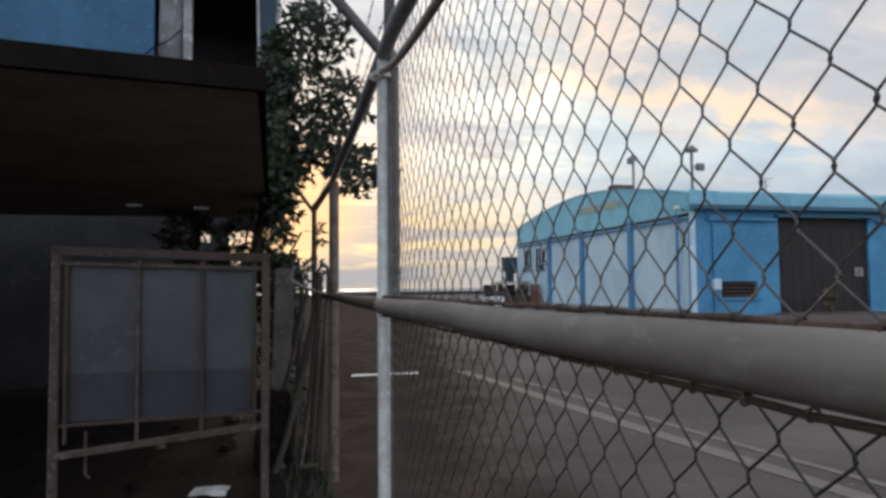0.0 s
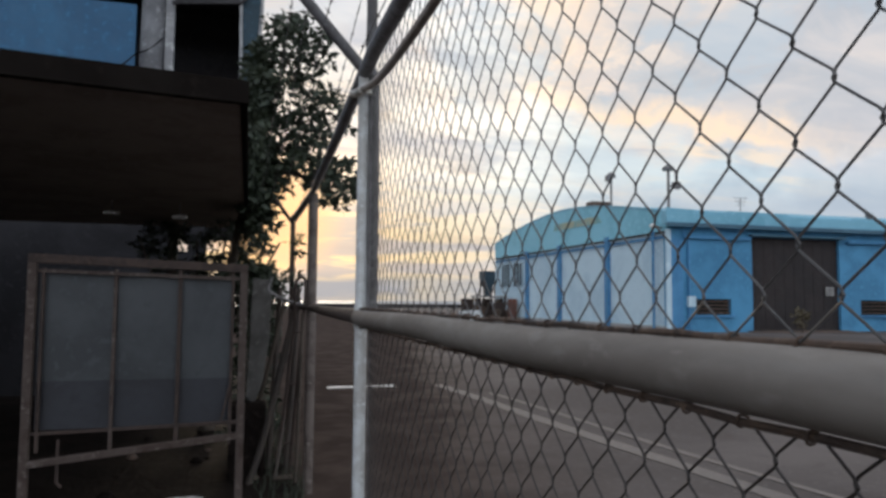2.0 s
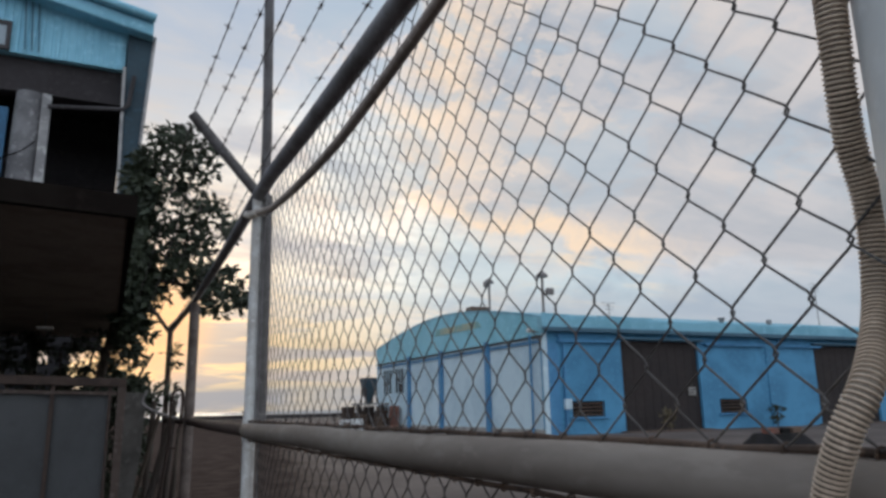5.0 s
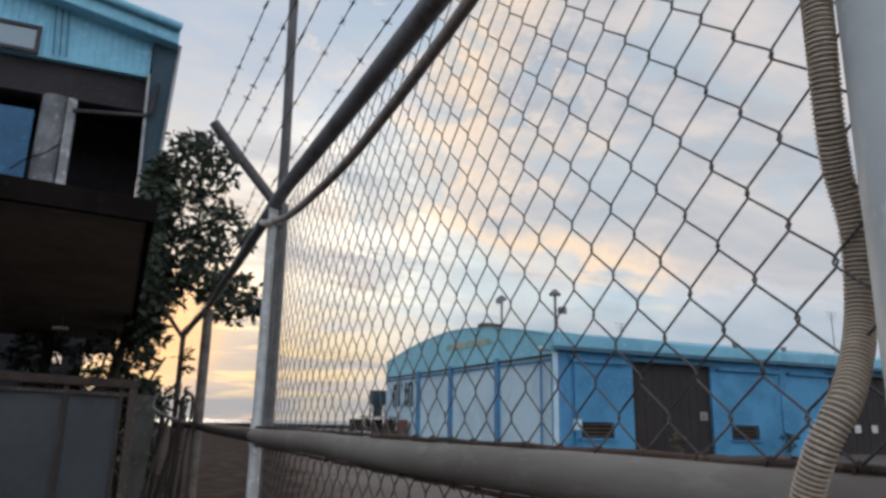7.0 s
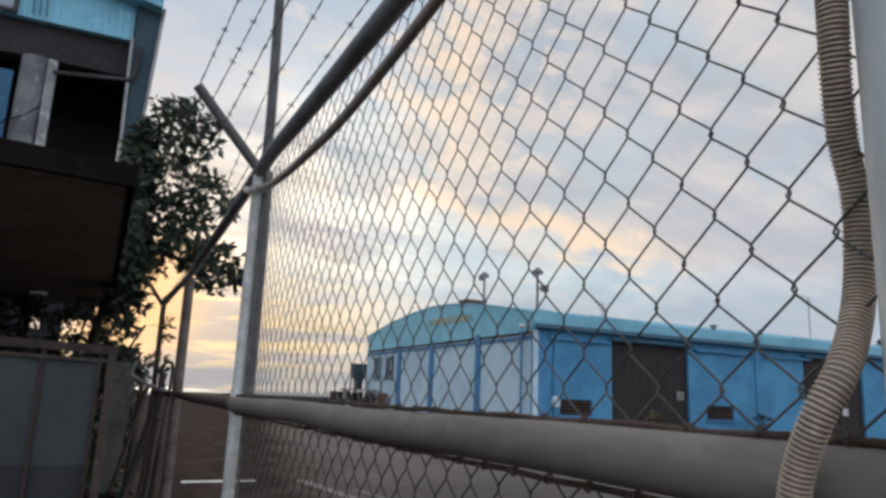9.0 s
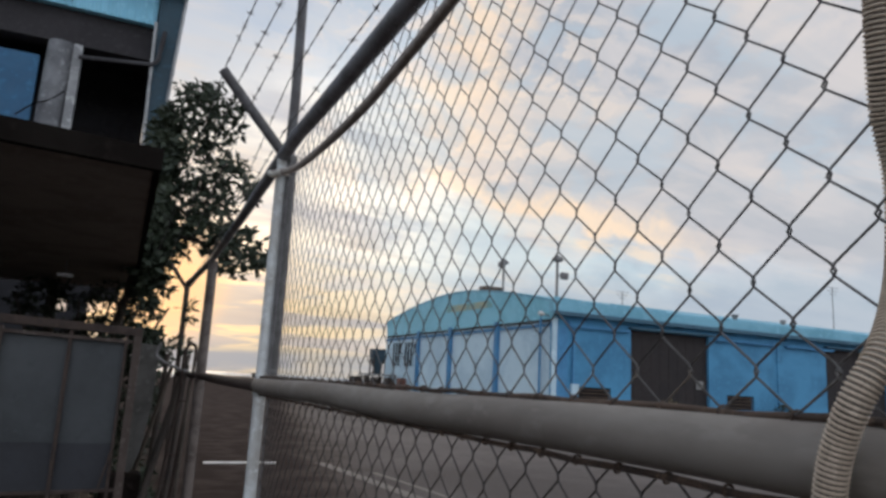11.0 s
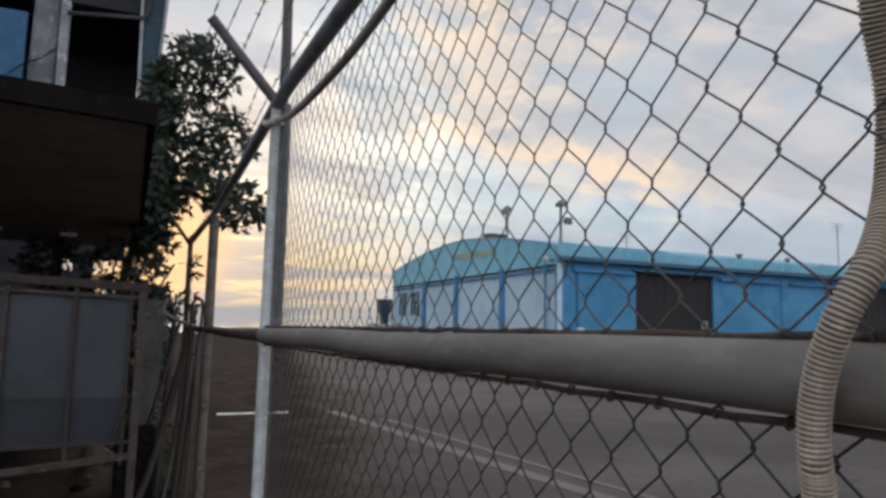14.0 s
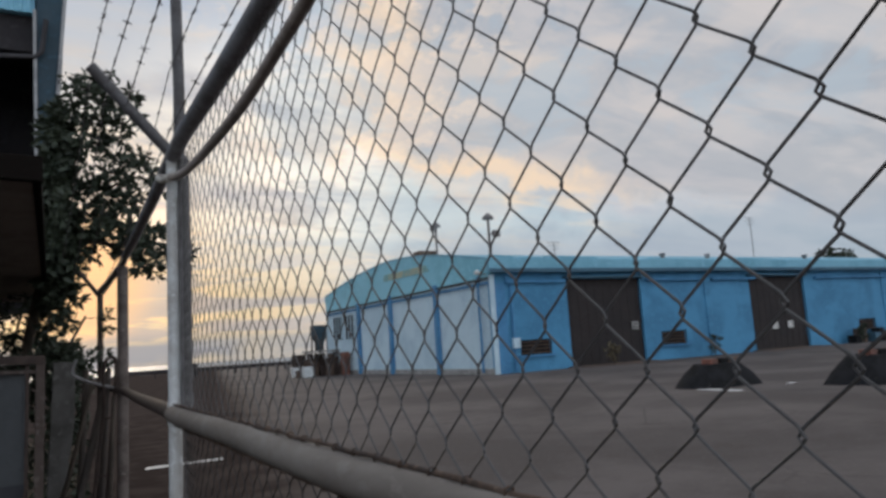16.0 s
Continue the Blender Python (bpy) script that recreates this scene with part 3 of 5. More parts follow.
for y, r, z1, mat in ((0.0, POST_R, 2.22, "galvanised"), (2.95, 0.036, 2.2, "brown_pipe"), (FAR_Y, 0.024, 2.17, "rusty_paint"), (NEAR_Y, 0.043, 2.25, "pale_pipe")):
    p = part("post", Geo().tube([(bend(y), y, -0.1), (bend(y), y, 0.6), (bend(y), y, 1.3), (bend(y), y, z1)], r, 20), mat, fence, "", smooth=True)
    if y == 0:
        part("weld_band", Geo().tube([(POST_X, y, RAIL_Z - 0.04), (POST_X, y, RAIL_Z - 0.034), (POST_X, y, RAIL_Z + 0.034), (POST_X, y, RAIL_Z + 0.04)], 0.024, 20, radii=[0.021, 0.0235, 0.0235, 0.021]), "galvanised", p, "", smooth=True)
        part("stile", Geo().tube([(0.044, y - 0.012, RAIL_Z + 0.012), (0.044, y - 0.012, 1.8), (0.042, y - 0.008, 2.19)], 0.0195, 18), "old_pipe", p, "darker grey pipe beside the post", smooth=True)
# rails
part("mid_rail", Geo().tube([(0, NEAR_Y + 0.035 + (0 - 0.02 - NEAR_Y - 0.035) * i / 12, RAIL_Z + 0.002 * math.sin(i)) for i in range(13)], 0.0268, 24), "rail", fence, "thick weathered grey pipe rail", smooth=True)
part("mid_rail", Geo().tube([(bend(y), y, z) for y, z in ((0.02, RAIL_Z), (1.5, RAIL_Z - 0.004), (2.95, RAIL_Z))], 0.026, 16), "rusty_paint", fence, "", smooth=True)
part("mid_rail", Geo().tube([(bend(y), y, RAIL_Z) for y in (2.97, FAR_Y - 0.02)], 0.024, 14), "rusty_paint", fence, "", smooth=True)
for a, b in ((NEAR_Y, 0), (0, 2.95), (2.95, FAR_Y)):
    part("top_rail", Geo().tube([(bend(a + (b - a) * i / 8), a + (b - a) * i / 8, top_z(a + (b - a) * i / 8) - 0.012 * math.sin(math.pi * i / 8)) for i in range(9)], 0.024, 16), "top_pipe", fence, "dark weathered pipe rail", smooth=True)
# tension rods at the edges of the mesh
LO, HI = NEAR_Y + 0.042, -0.035
for name, z in (("tension_rod", RAIL_Z + 0.0296), ("tension_rod", RAIL_Z - 0.0310)):
    part(name, Geo().tube([(0.002 * math.sin(i * 1.9), LO + (HI - LO) * i / 30, z + 0.0015 * math.sin(i * 2.3)) for i in range(31)], 0.0034, 8), "rust", fence, "rusty steel rod", smooth=True)
for y, x in ((LO, 0.0), (HI, 0.034)):
    part("tension_bar", Geo().box(x - 0.003, x + 0.003, y - 0.005, y + 0.005, 0.12, top_z(y) - 0.03), "old_pipe", fence, "flat steel bar", 0.001)
part("bottom_rail", Geo().tube([(0, LO, 0.1), (0, HI, 0.1)], 0.02, 12), "rail", fence, "", smooth=True)

# the woven mesh: upright zigzag wires hooked into each other
PY, PZ, Y0, Z0 = 0.035, 0.035, -2.208, 1.5825


def to_post(y):
    """The mesh swings over to the far side of the post at its end."""
    return 0.034 * min(1.0, max(0.0, (y + 0.6) / 0.56)) ** 2


def column(y0, j, tight):
    """The stretch of the weave eases off along the bay."""
    return y0 + j * PY if j < 11 else y0 + 11 * PY + (j - 11) * PY * tight


def mesh_panel(z_from, z_to, y0, z0, LO=LO, HI=HI, tight=1.0, pitch=PY, thick=0.00107):
    g = Geo()
    PY = pitch
    first, last = math.floor((LO - y0) / PY), math.ceil((HI - y0) / (PY * tight)) + 1
    k0, k1 = math.floor((z_from - z0) / PZ) - 1, math.ceil((z_to - z0) / PZ) + 1
    for j in range(first, last):
        left, right = (column(y0, q, tight) if tight < 1 else y0 + q * PY for q in (j, j + 1))
        if left >= HI - 0.004:
            break
        pts = []
        for k in range(k0, k1 + 1):
            at_left = (j + k) % 2 == 0
            tip = (left - 0.0034) if at_left else (right + 0.0034)
            inward = 0.0046 if at_left else -0.0046
            tip += 0.001 * noise.noise(Vector((j * 0.7, k * 0.6, 3)))
            z = z0 + k * PZ + 0.001 * noise.noise(Vector((j * 0.7, k * 0.6, 9)))
            xo = 0.0006 * (1 if at_left else -1)
            pts += [Vector((xo - 0.0014, tip + inward, z - 0.005)), Vector((-0.0014 - 3 * xo, tip, z - 0.0006)), Vector((-xo - 0.0014, tip + inward, z + 0.005))]
        pts = [Vector((p.x + to_post(p.y), min(max(p.y, LO), HI), p.z)) for p in pts]
        kept = []
        for p, q in zip(pts, pts[1:]):
            if q.z <= z_from or p.z >= z_to:
                continue
            if p.z < z_from:
                p = p.lerp(q, (z_from - p.z) / (q.z - p.z))
            if not kept:
                kept.append(p)
            kept.append(p.lerp(q, (z_to - p.z) / (q.z - p.z)) if q.z > z_to else q)
        if len(kept) > 2:
            g.tube(kept, thick, 5, closed=False)
    return g


part("mesh_panel", mesh_panel(RAIL_Z + 0.031, 2.13, Y0, Z0, tight=0.935), "wire", fence, "diamond mesh of woven grey wire", smooth=True)
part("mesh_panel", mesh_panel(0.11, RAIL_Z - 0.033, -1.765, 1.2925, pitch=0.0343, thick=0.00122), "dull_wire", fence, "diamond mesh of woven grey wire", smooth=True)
# wire hooks round the rods
for z, s in ((RAIL_Z + 0.0296, 1), (RAIL_Z - 0.0310, -1)):
    for i in range(34):
        y = (Y0 + 0.07 * (i - 1)) if s > 0 else (-1.765 + 0.0686 * (i - 7) + 0.0343)
        if not LO + 0.01 < y < HI - 0.02:
            continue
        ring = [(0.0047 * math.cos(a), y + 0.0012 * a * 0.5, z + 0.0047 * math.sin(a)) for a in [0.3 + 0.62 * q for q in range(11)]]
        part("wire_tie", Geo().tube(ring, 0.0014, 5, closed=False), "rust", fence, smooth=True)

# arms and barbed wire
arm = part("arm", Geo().tube([(0.006, 0, 2.20), (-0.118, 0, 2.338), (-0.238, 0, 2.474)], 0.019, 14), "arm_pipe", fence, "dark pipe arm leaning outwards", smooth=True)
part("arm", Geo().tube([(0.032, 0, 2.18), (0.034, 0, 2.42), (0.026, 0, 2.83), (0.02, 0, 3.25)], 0.0185, 14), "arm_pipe", fence, "tall upright pipe", smooth=True)
part("arm", Geo().tube([(0.03, FAR_Y, 2.13), (-0.13, FAR_Y, 2.35)], 0.018, 10), "rusty_paint", fence, smooth=True)
part("arm", Geo().tube([(0.03, FAR_Y, 2.13), (0.22, FAR_Y, 2.42)], 0.02, 10), "rusty_paint", fence, smooth=True)
part("arm", Geo().tube([(-0.01, NEAR_Y, 2.2), (-0.3, NEAR_Y, 2.62)], 0.019, 12), "arm_pipe", fence, smooth=True)
part("arm", Geo().tube([(0.02, NEAR_Y, 2.2), (0.02, NEAR_Y, 3.2)], 0.0185, 12), "arm_pipe", fence, smooth=True)


def barbed(a, b, c, seed):
    """A twisted pair of wires through three posts with a barb every hand's width."""
    rnd = random.Random(seed)
    g = Geo()
    line = []
    for p, q, sag in ((a, b, 0.012), (b, c, 0.03)):
        p, q = Vector(p), Vector(q)
        for i in range(24):
            t = i / 24
            line.append(p.lerp(q, t) - Vector((0, 0, sag * 4 * t * (1 - t))))
    line.append(Vector(c))
    for ph in (0, math.pi):
        fine = []
        for i in range(len(line) - 1):
            for s in range(3):
                w = line[i].lerp(line[i + 1], s / 3)
                an = (i * 3 + s) * 1.6 + ph
                fine.append(w + Vector((0.0015 * math.cos(an), 0, 0.0015 * math.sin(an))))
        g.tube(fine, 0.0012, 4, closed=False)
    run = 0.0
    for i in range(len(line) - 1):
        run += (line[i + 1] - line[i]).length
        if run > 0.105:
            run = rnd.uniform(-0.02, 0.02)
            w = line[i + 1]
            for q in range(2):
                d = Vector((rnd.uniform(-1, 1), rnd.uniform(-0.5, 0.5), rnd.uniform(-1, 1))).normalized() * 0.0125
                o = Vector((0, 0.006 * (q - 0.5), 0))
                g.tube([w + o - d, w + o + d], 0.0011, 4)
            g.tube([w - Vector((0, 0.007, 0)), w + Vector((0, 0.007, 0))], 0.0034, 6)
    return g


for k, (xa, za, xb, zb, xc, zc) in enumerate(((-0.16, 2.47, -0.234, 2.478, -0.26, 2.43), (-0.11, 2.42, -0.186, 2.424, -0.17, 2.33), (-0.12, 2.35, -0.13, 2.355, -0.09, 2.25),
                                              (0.0, 2.48, 0.002, 2.485, 0.17, 2.38), (0.0, 2.25, 0.004, 2.285, 0.06, 2.22))):
    part("barbed_wire", barbed((xa, NEAR_Y, za), (xb, 0.0, zb), (xc, FAR_Y, zc), k), "barbed", fence, "strand of barbed wire")

# hose slung under the top rail, tied to the post
hose = thing("hose", (0, 0, 2.1), "grey-brown hose slung along the fence under its top rail", "hose")
part("tube", Geo().tube(arc([(-0.028, -0.03, 2.108), (-0.034, -0.12, 2.085), (-0.03, -0.5, 2.01), (-0.03, -1.04, 1.975), (-0.03, -1.4, 1.985), (-0.03, -1.8, 2.02), (-0.04, -2.15, 2.06), (-0.055, -2.3, 2.1)], 8), 0.011, 12), "hose", hose, smooth=True)
part("tie", Geo().tube([(POST_X + 0.037 * math.cos(a), 0.037 * math.sin(a), 2.108 + 0.006 * math.sin(a * 0.5)) for a in [math.pi * 2 * i / 24 for i in range(25)]], 0.0085, 8, closed=False), "white_hose", hose, "pale loop of hose round the post", smooth=True)
part("tie", Geo().tube(arc([(-0.035, -0.02, 2.108), (-0.036, -0.12, 2.078), (-0.036, -0.26, 2.05)], 6), 0.012, 10), "white_hose", hose, "pale end of the hose", smooth=True)

# ribbed conduit threaded through the mesh
conduit = thing("flexible_conduit", (-0.04, -2.3, 1.0), "ribbed beige plastic conduit hanging on the fence", "conduit")
way = arc([(-0.052, -2.32, 2.1), (-0.045, -2.318, 1.95), (-0.035, -2.311, 1.75), (-0.03, -2.307, 1.66), (-0.02, -2.299, 1.61), (-0.005, -2.29, 1.575), (0.008, -2.287, 1.54), (0.0125, -2.284, 1.505), (0.008, -2.284, 1.47), (-0.01, -2.2895, 1.44), (-0.03, -2.293, 1.415),
           (-0.041, -2.2845, 1.39), (-0.0435, -2.272, 1.36), (-0.043, -2.264, 1.33), (-0.04, -2.2605, 1.30), (-0.034, -2.258, 1.27), (-0.028, -2.259, 1.15), (-0.026, -2.265, 0.8), (-0.03, -2.275, 0.35), (-0.06, -2.3, 0.04)], 20)
dense, run = [way[0]], 0.0
for p, q in zip(way, way[1:]):
    seg = (q - p).length
    while run + seg >= 0.00085 and seg > 0:
        s = (0.00085 - run) / seg
        p = p.lerp(q, s)
        dense.append(p)
        seg, run = (q - p).length, 0.0
    run += seg
part("core", Geo().tube(dense[::2], 0.0089, 12), "conduit_groove", conduit, "darker flexible core", smooth=True)
ribs = Geo()
for i in range(0, len(dense) - 3, 4):
    a, b = dense[i], dense[i + 2].lerp(dense[i + 3], 0.5)
    ribs.tube([a, a.lerp(b, 0.22), a.lerp(b, 0.78), b], 0.0103, 12, closed=False, radii=[0.0086, 0.0103, 0.0103, 0.0086])
part("ribs", ribs, "conduit", conduit, "pale beige ribs", smooth=True)




# ---- warehouse across the yard ----
WX, WY, WY2, WX2, EAVE = 18.6, 26.9, 50.7, 84.0, 5.06
warehouse = thing("warehouse", (WX, WY, 0), "long blue warehouse with pale side wall and teal roof", "warehouse")


def wall_with_holes(x0, x1, z0, z1, holes, y0, y1):
    """An upright wall along x, one connected mesh, with rectangular holes (x0, x1, z0, z1) right through it."""
    g = Geo()
    xs = sorted({x0, x1, *[h[0] for h in holes], *[h[1] for h in holes]})
    zs = sorted({z0, z1, *[max(h[2], z0) for h in holes], *[h[3] for h in holes]})
    ids = {}

    def corner(i, k, y):
        if (i, k, y) not in ids:
            ids[i, k, y] = len(g.v)
            g.v.append((xs[i], y, zs[k]))
        return ids[i, k, y]

    def solid(i, k):
        if not (0 <= i < len(xs) - 1 and 0 <= k < len(zs) - 1):
            return False
        x, z = (xs[i] + xs[i + 1]) / 2, (zs[k] + zs[k + 1]) / 2
        return not any(h[0] < x < h[1] and h[2] < z < h[3] for h in holes)

    for i in range(len(xs) - 1):
        for k in range(len(zs) - 1):
            if solid(i, k):
                for y in (y0, y1):
                    g.face([corner(i, k, y), corner(i + 1, k, y), corner(i + 1, k + 1, y), corner(i, k + 1, y)])
                for di, dk, a, b in ((-1, 0, (i, k), (i, k + 1)), (1, 0, (i + 1, k), (i + 1, k + 1)), (0, -1, (i, k), (i + 1, k)), (0, 1, (i, k + 1), (i + 1, k + 1))):
                    if not solid(i + di, k + dk):
                        g.face([corner(*a, y0), corner(*b, y0), corner(*b, y1), corner(*a, y1)])
    return g


doors = [(23.28, 28.5), (37.6, 43.0), (56.0, 61.4), (71.5, 77.0)]
vents = [(20.1, 22.05), (29.75, 31.75), (48.5, 50.5), (63.5, 65.4)]
holes = [(a, b, -0.1, 4.62) for a, b in doors] + [(a, b, 0.82, 1.58) for a, b in vents]
part("front_wall", wall_with_holes(WX, WX2, -0.05, EAVE, holes, WY, WY + 0.3), "blue_wall", warehouse, "painted blue front wall")
side = part("side_wall", Geo().box(WX, WX + 0.3, WY + 0.3, WY2, -0.05, EAVE - 0.12), "white_wall", warehouse, "pale weathered side wall")
part("back_wall", Geo().box(WX, WX2, WY2, WY2 + 0.3, -0.05, EAVE), "white_wall", warehouse)
part("end_wall", Geo().box(WX2 - 0.3, WX2, WY + 0.3, WY2, -0.05, EAVE), "blue_wall", warehouse)
part("plinth", Geo().box(WX - 0.06, WX, WY - 0.05, WY2, -0.03, 0.28), "concrete", warehouse, "grey splashed plinth")
for y in (WY + 5.65, WY + 11.85, WY + 17.2):
    part("pilaster", Geo().box(WX - 0.16, WX, y - 0.22, y + 0.22, 0, EAVE - 0.12), "blue_trim", warehouse, "blue pilaster", 0.02)
part("corner_post", Geo().box(WX - 0.12, WX + 0.16, WY - 0.1, WY, 0, EAVE - 0.2), "white_wall", warehouse, "pale corner post", 0.03)
part("corner_panel", Geo().box(WX + 0.165, WX + 0.8, WY - 0.05, WY, 0, EAVE - 0.64), "blue_trim", warehouse, "blue corner panel", 0.02)
part("downpipe", Geo().tube([(WX - 0.2, WY + 0.9, 0.1), (WX - 0.2, WY + 0.9, EAVE - 0.2)], 0.06, 10), "blue_trim", warehouse, smooth=True)
part("downpipe", Geo().tube([(WX + 1.1, WY - 0.08, 0.1), (WX + 1.1, WY - 0.08, EAVE - 0.7), (WX + 0.8, WY - 0.08, EAVE - 0.3)], 0.06, 10), "blue_trim", warehouse, smooth=True)
for y0, y1 in ((WY + 18.2, WY + 19.9), (WY + 20.7, WY + 22.4)):
    w = part("window", Geo().box(WX - 0.05, WX, y0, y1, 2.5, 4.2), "black", warehouse, "dark side window", 0.01)
    for k in range(4):
        yy = y0 + (y1 - y0) * k / 3
        part("frame", Geo().box(WX - 0.09, WX - 0.05, yy - 0.05, yy + 0.05, 2.45, 4.25), "white_wall", w)
# roof: a low arch with its ridge along the building
MID, HALF, RISE = (WY + WY2) / 2, (WY2 - WY) / 2, 2.12


def roof_z(s):
    return EAVE + RISE - (1.51 if s < 0 else 1.2) * abs(s) ** 1.7


outline = [(MID + HALF * 1.02 * s, roof_z(s)) for s in [-1 + 2 * i / 28 for i in range(29)]]
part("roof", Geo().prism(outline + [(y, z - 0.12) for y, z in reversed(outline)], "x", WX - 0.1, WX2 + 0.3), "teal_roof", warehouse, "curved teal sheet roof", smooth=True)
part("gable", Geo().prism([(WY - 0.02, EAVE - 0.28), *[(y, z - 0.13) for y, z in outline], (WY2, EAVE - 0.28)], "x", WX - 0.08, WX + 0.12), "teal_sheet", warehouse, "teal sheet gable")
part("gable_stripe", Geo().prism([(WY + 6.2, EAVE + 0.75), (WY + 12.6, EAVE + 0.85), (WY + 12.4, EAVE + 1.25), (WY + 6.6, EAVE + 1.15)], "x", WX - 0.11, WX - 0.085), "fade_orange", warehouse, "faded yellowish painted band")
part("verge_trim", Geo().box(WX - 0.14, WX, WY, WY2, EAVE - 0.37, EAVE - 0.29), "dark_rust", warehouse, "rusty edge trim")
part("verge_ledge", Geo().box(WX - 0.1, WX, WY, WY2, EAVE - 0.62, EAVE - 0.5), "blue_trim", warehouse)
part("eave_fascia", Geo().box(WX - 0.3, WX2, WY - 0.45, WY, EAVE + 0.02, EAVE + 0.53), "teal_roof", warehouse, "light teal roof edge", 0.02)
for k, (x0, x1, up) in enumerate(((WX - 0.28, 19.9, 0.24), (19.95, 21.6, 0.13), (21.65, 25.2, 0.20), (29.0, 32.6, 0.10), (36.4, 39.0, 0.14), (45.5, 52.0, 0.08))):
    part("flashing", Geo().prism([(x0, EAVE + 0.53), (x1, EAVE + 0.53), (x1, EAVE + 0.53 + up * 0.75), (x0, EAVE + 0.53 + up)], "y", WY - 0.40, WY - 0.36 + 0.02 * (k % 2)), "teal_roof", warehouse, "lifted teal flashing sheet")
part("gutter", Geo().box(WX - 0.3, WX2, WY - 0.5, WY - 0.452, EAVE - 0.12, EAVE + 0.08), "navy", warehouse, "dark gutter line", 0.01)
for x0, x1 in ((WX + 0.8, 23.1), (28.9, 33.4), (34.2, 38.1), (44.1, 55.6), (61.8, 71.0)):
    part("ledge", Geo().box(x0, x1, WY - 0.22, WY, EAVE - 0.62, EAVE - 0.5), "blue_trim", warehouse, "dark concrete drip ledge", 0.02)
for x in (33.8, 52.0, 68.5):
    part("pilaster", Geo().box(x - 0.25, x + 0.25, WY - 0.07, WY, 0, EAVE - 0.12), "blue_wall", warehouse, "", 0.02)
for a, b in doors:
    d = part("shutter_door", Geo().box(a, b, WY + 0.16, WY + 0.24, 0, 4.62), "shutter", warehouse, "dark brown closed metal door")
    for k in range(9):
        x = a + (b - a) * (k + 0.5) / 9
        part("rib", Geo().box(x - 0.03, x + 0.03, WY + 0.145, WY + 0.16, 0.05, 4.6), "shutter", d)
    part("beam", Geo().box(a, b, WY + 0.135, WY + 0.158, 2.2, 2.32), "shutter", d)
    part("hood", Geo().box(a - 0.2, b + 0.2, WY - 0.3, WY, 4.64, 4.74), "navy", warehouse, "dark hood over the door", 0.01)
    part("threshold", Geo().prism([(WY - 1.3, 0.004), (WY + 0.1, 0.004), (WY + 0.1, 0.07)], "x", a - 0.3, b + 0.3), "brown", warehouse, "stained ramp before the door")
    signs = [(b - 0.80, 0.48, 1.80)] if a < 30 else [(a + 1.95, 0.5, 1.3), (a + 3.45, 0.5, 1.32)]
    for x, w, z in signs:
        s = part("sign", Geo().box(x, x + w, WY + 0.085, WY + 0.106, z, z + 0.42), "concrete" if a < 30 else "white_paint", d, "small white notice with dark lines")
        for k in range(2):
            part("bar", Geo().box(x + 0.08, x + w - 0.08, WY + 0.078, WY + 0.085, z + 0.11 + 0.15 * k, z + 0.15 + 0.15 * k), "black", s)
for a, b in vents:
    v = part("vent_window", Geo().box(a, b, WY + 0.2, WY + 0.25, 0.82, 1.58), "black", warehouse, "low dark vent opening with slats")
    for k in range(4):
        part("slat", Geo().box(a, b, WY + 0.06, WY + 0.19, 0.9 + 0.18 * k, 0.95 + 0.18 * k), "brown", v)
    part("sill", Geo().box(a - 0.15, b + 0.15, WY - 0.16, WY, 0.72, 0.815), "blue_trim", v, "blue concrete sill", 0.01)
part("meter_box", Geo().box(WX + 1.0, WX + 1.4, WY - 0.18, WY, 1.2, 1.7), "white_wall", warehouse, "small pale box", 0.02)
part("ridge_vent", Geo().box(WX + 0.2, WX + 1.5, MID - 4.0, MID - 3.2, roof_z(-0.3) - 0.1, roof_z(-0.3) + 0.28), "brown", warehouse, "brown roof ventilator", 0.05)
for k, x in enumerate((31.2, 35.0, 44.5, 58.0)):
    part("roof_vent", Geo().tube([(x, WY + 0.7, EAVE + 0.6), (x, WY + 0.7, EAVE + 0.9), (x, WY + 0.7, EAVE + 1.06)], 0.12, 8, radii=[0.16, 0.13, 0.22 - 0.05 * (k % 2)]), "old_pipe", warehouse, "small roof vent", smooth=True)


def flood_mast(x, y, z0, z1, lamps, label):
    mast = thing("flood_light_mast", (x, y, z0), label, "light mast", "masts on the warehouse roof")
    part("pole", Geo().tube([(x, y, z0), (x, y, z1)], 0.07, 8), "old_pipe", mast, smooth=True)
    part("cap", Geo().tube([(x, y, z1 - 0.05), (x, y, z1 + 0.06), (x, y, z1 + 0.26)], 0.4, 12, radii=[0.3, 0.29, 0.06]), "old_pipe", mast, "round lamp cap", smooth=True)
    for dx, z in lamps:
        lampbox = part("lamp", Geo().box(x + dx - 0.2, x + dx + 0.2, y - 0.3, y - 0.08, z - 0.17, z + 0.17), "old_pipe", mast, "boxy flood light", 0.05)
        part("bracket", Geo().tube([(x, y, z), (x + dx, y - 0.1, z)], 0.035, 6), "old_pipe", lampbox, smooth=True)


flood_mast(WX + 0.25, WY + 0.2, EAVE + 0.5, 7.75, ((0.3, 6.95),), "grey pole with flood lights at the warehouse corner")
flood_mast(19.6, 34.0, 6.8, 8.6, ((-0.25, 8.45),), "thin grey pole with a flood light on the roof")
bracket = thing("wall_lamp", (WX - 0.3, WY + 0.3, EAVE - 0.3), "small white lamp on the warehouse corner", "lamp")
part("arm", Geo().tube([(WX, WY + 0.3, EAVE - 0.15), (WX - 0.5, WY + 0.2, EAVE - 0.05)], 0.04, 8), "old_pipe", bracket, smooth=True)
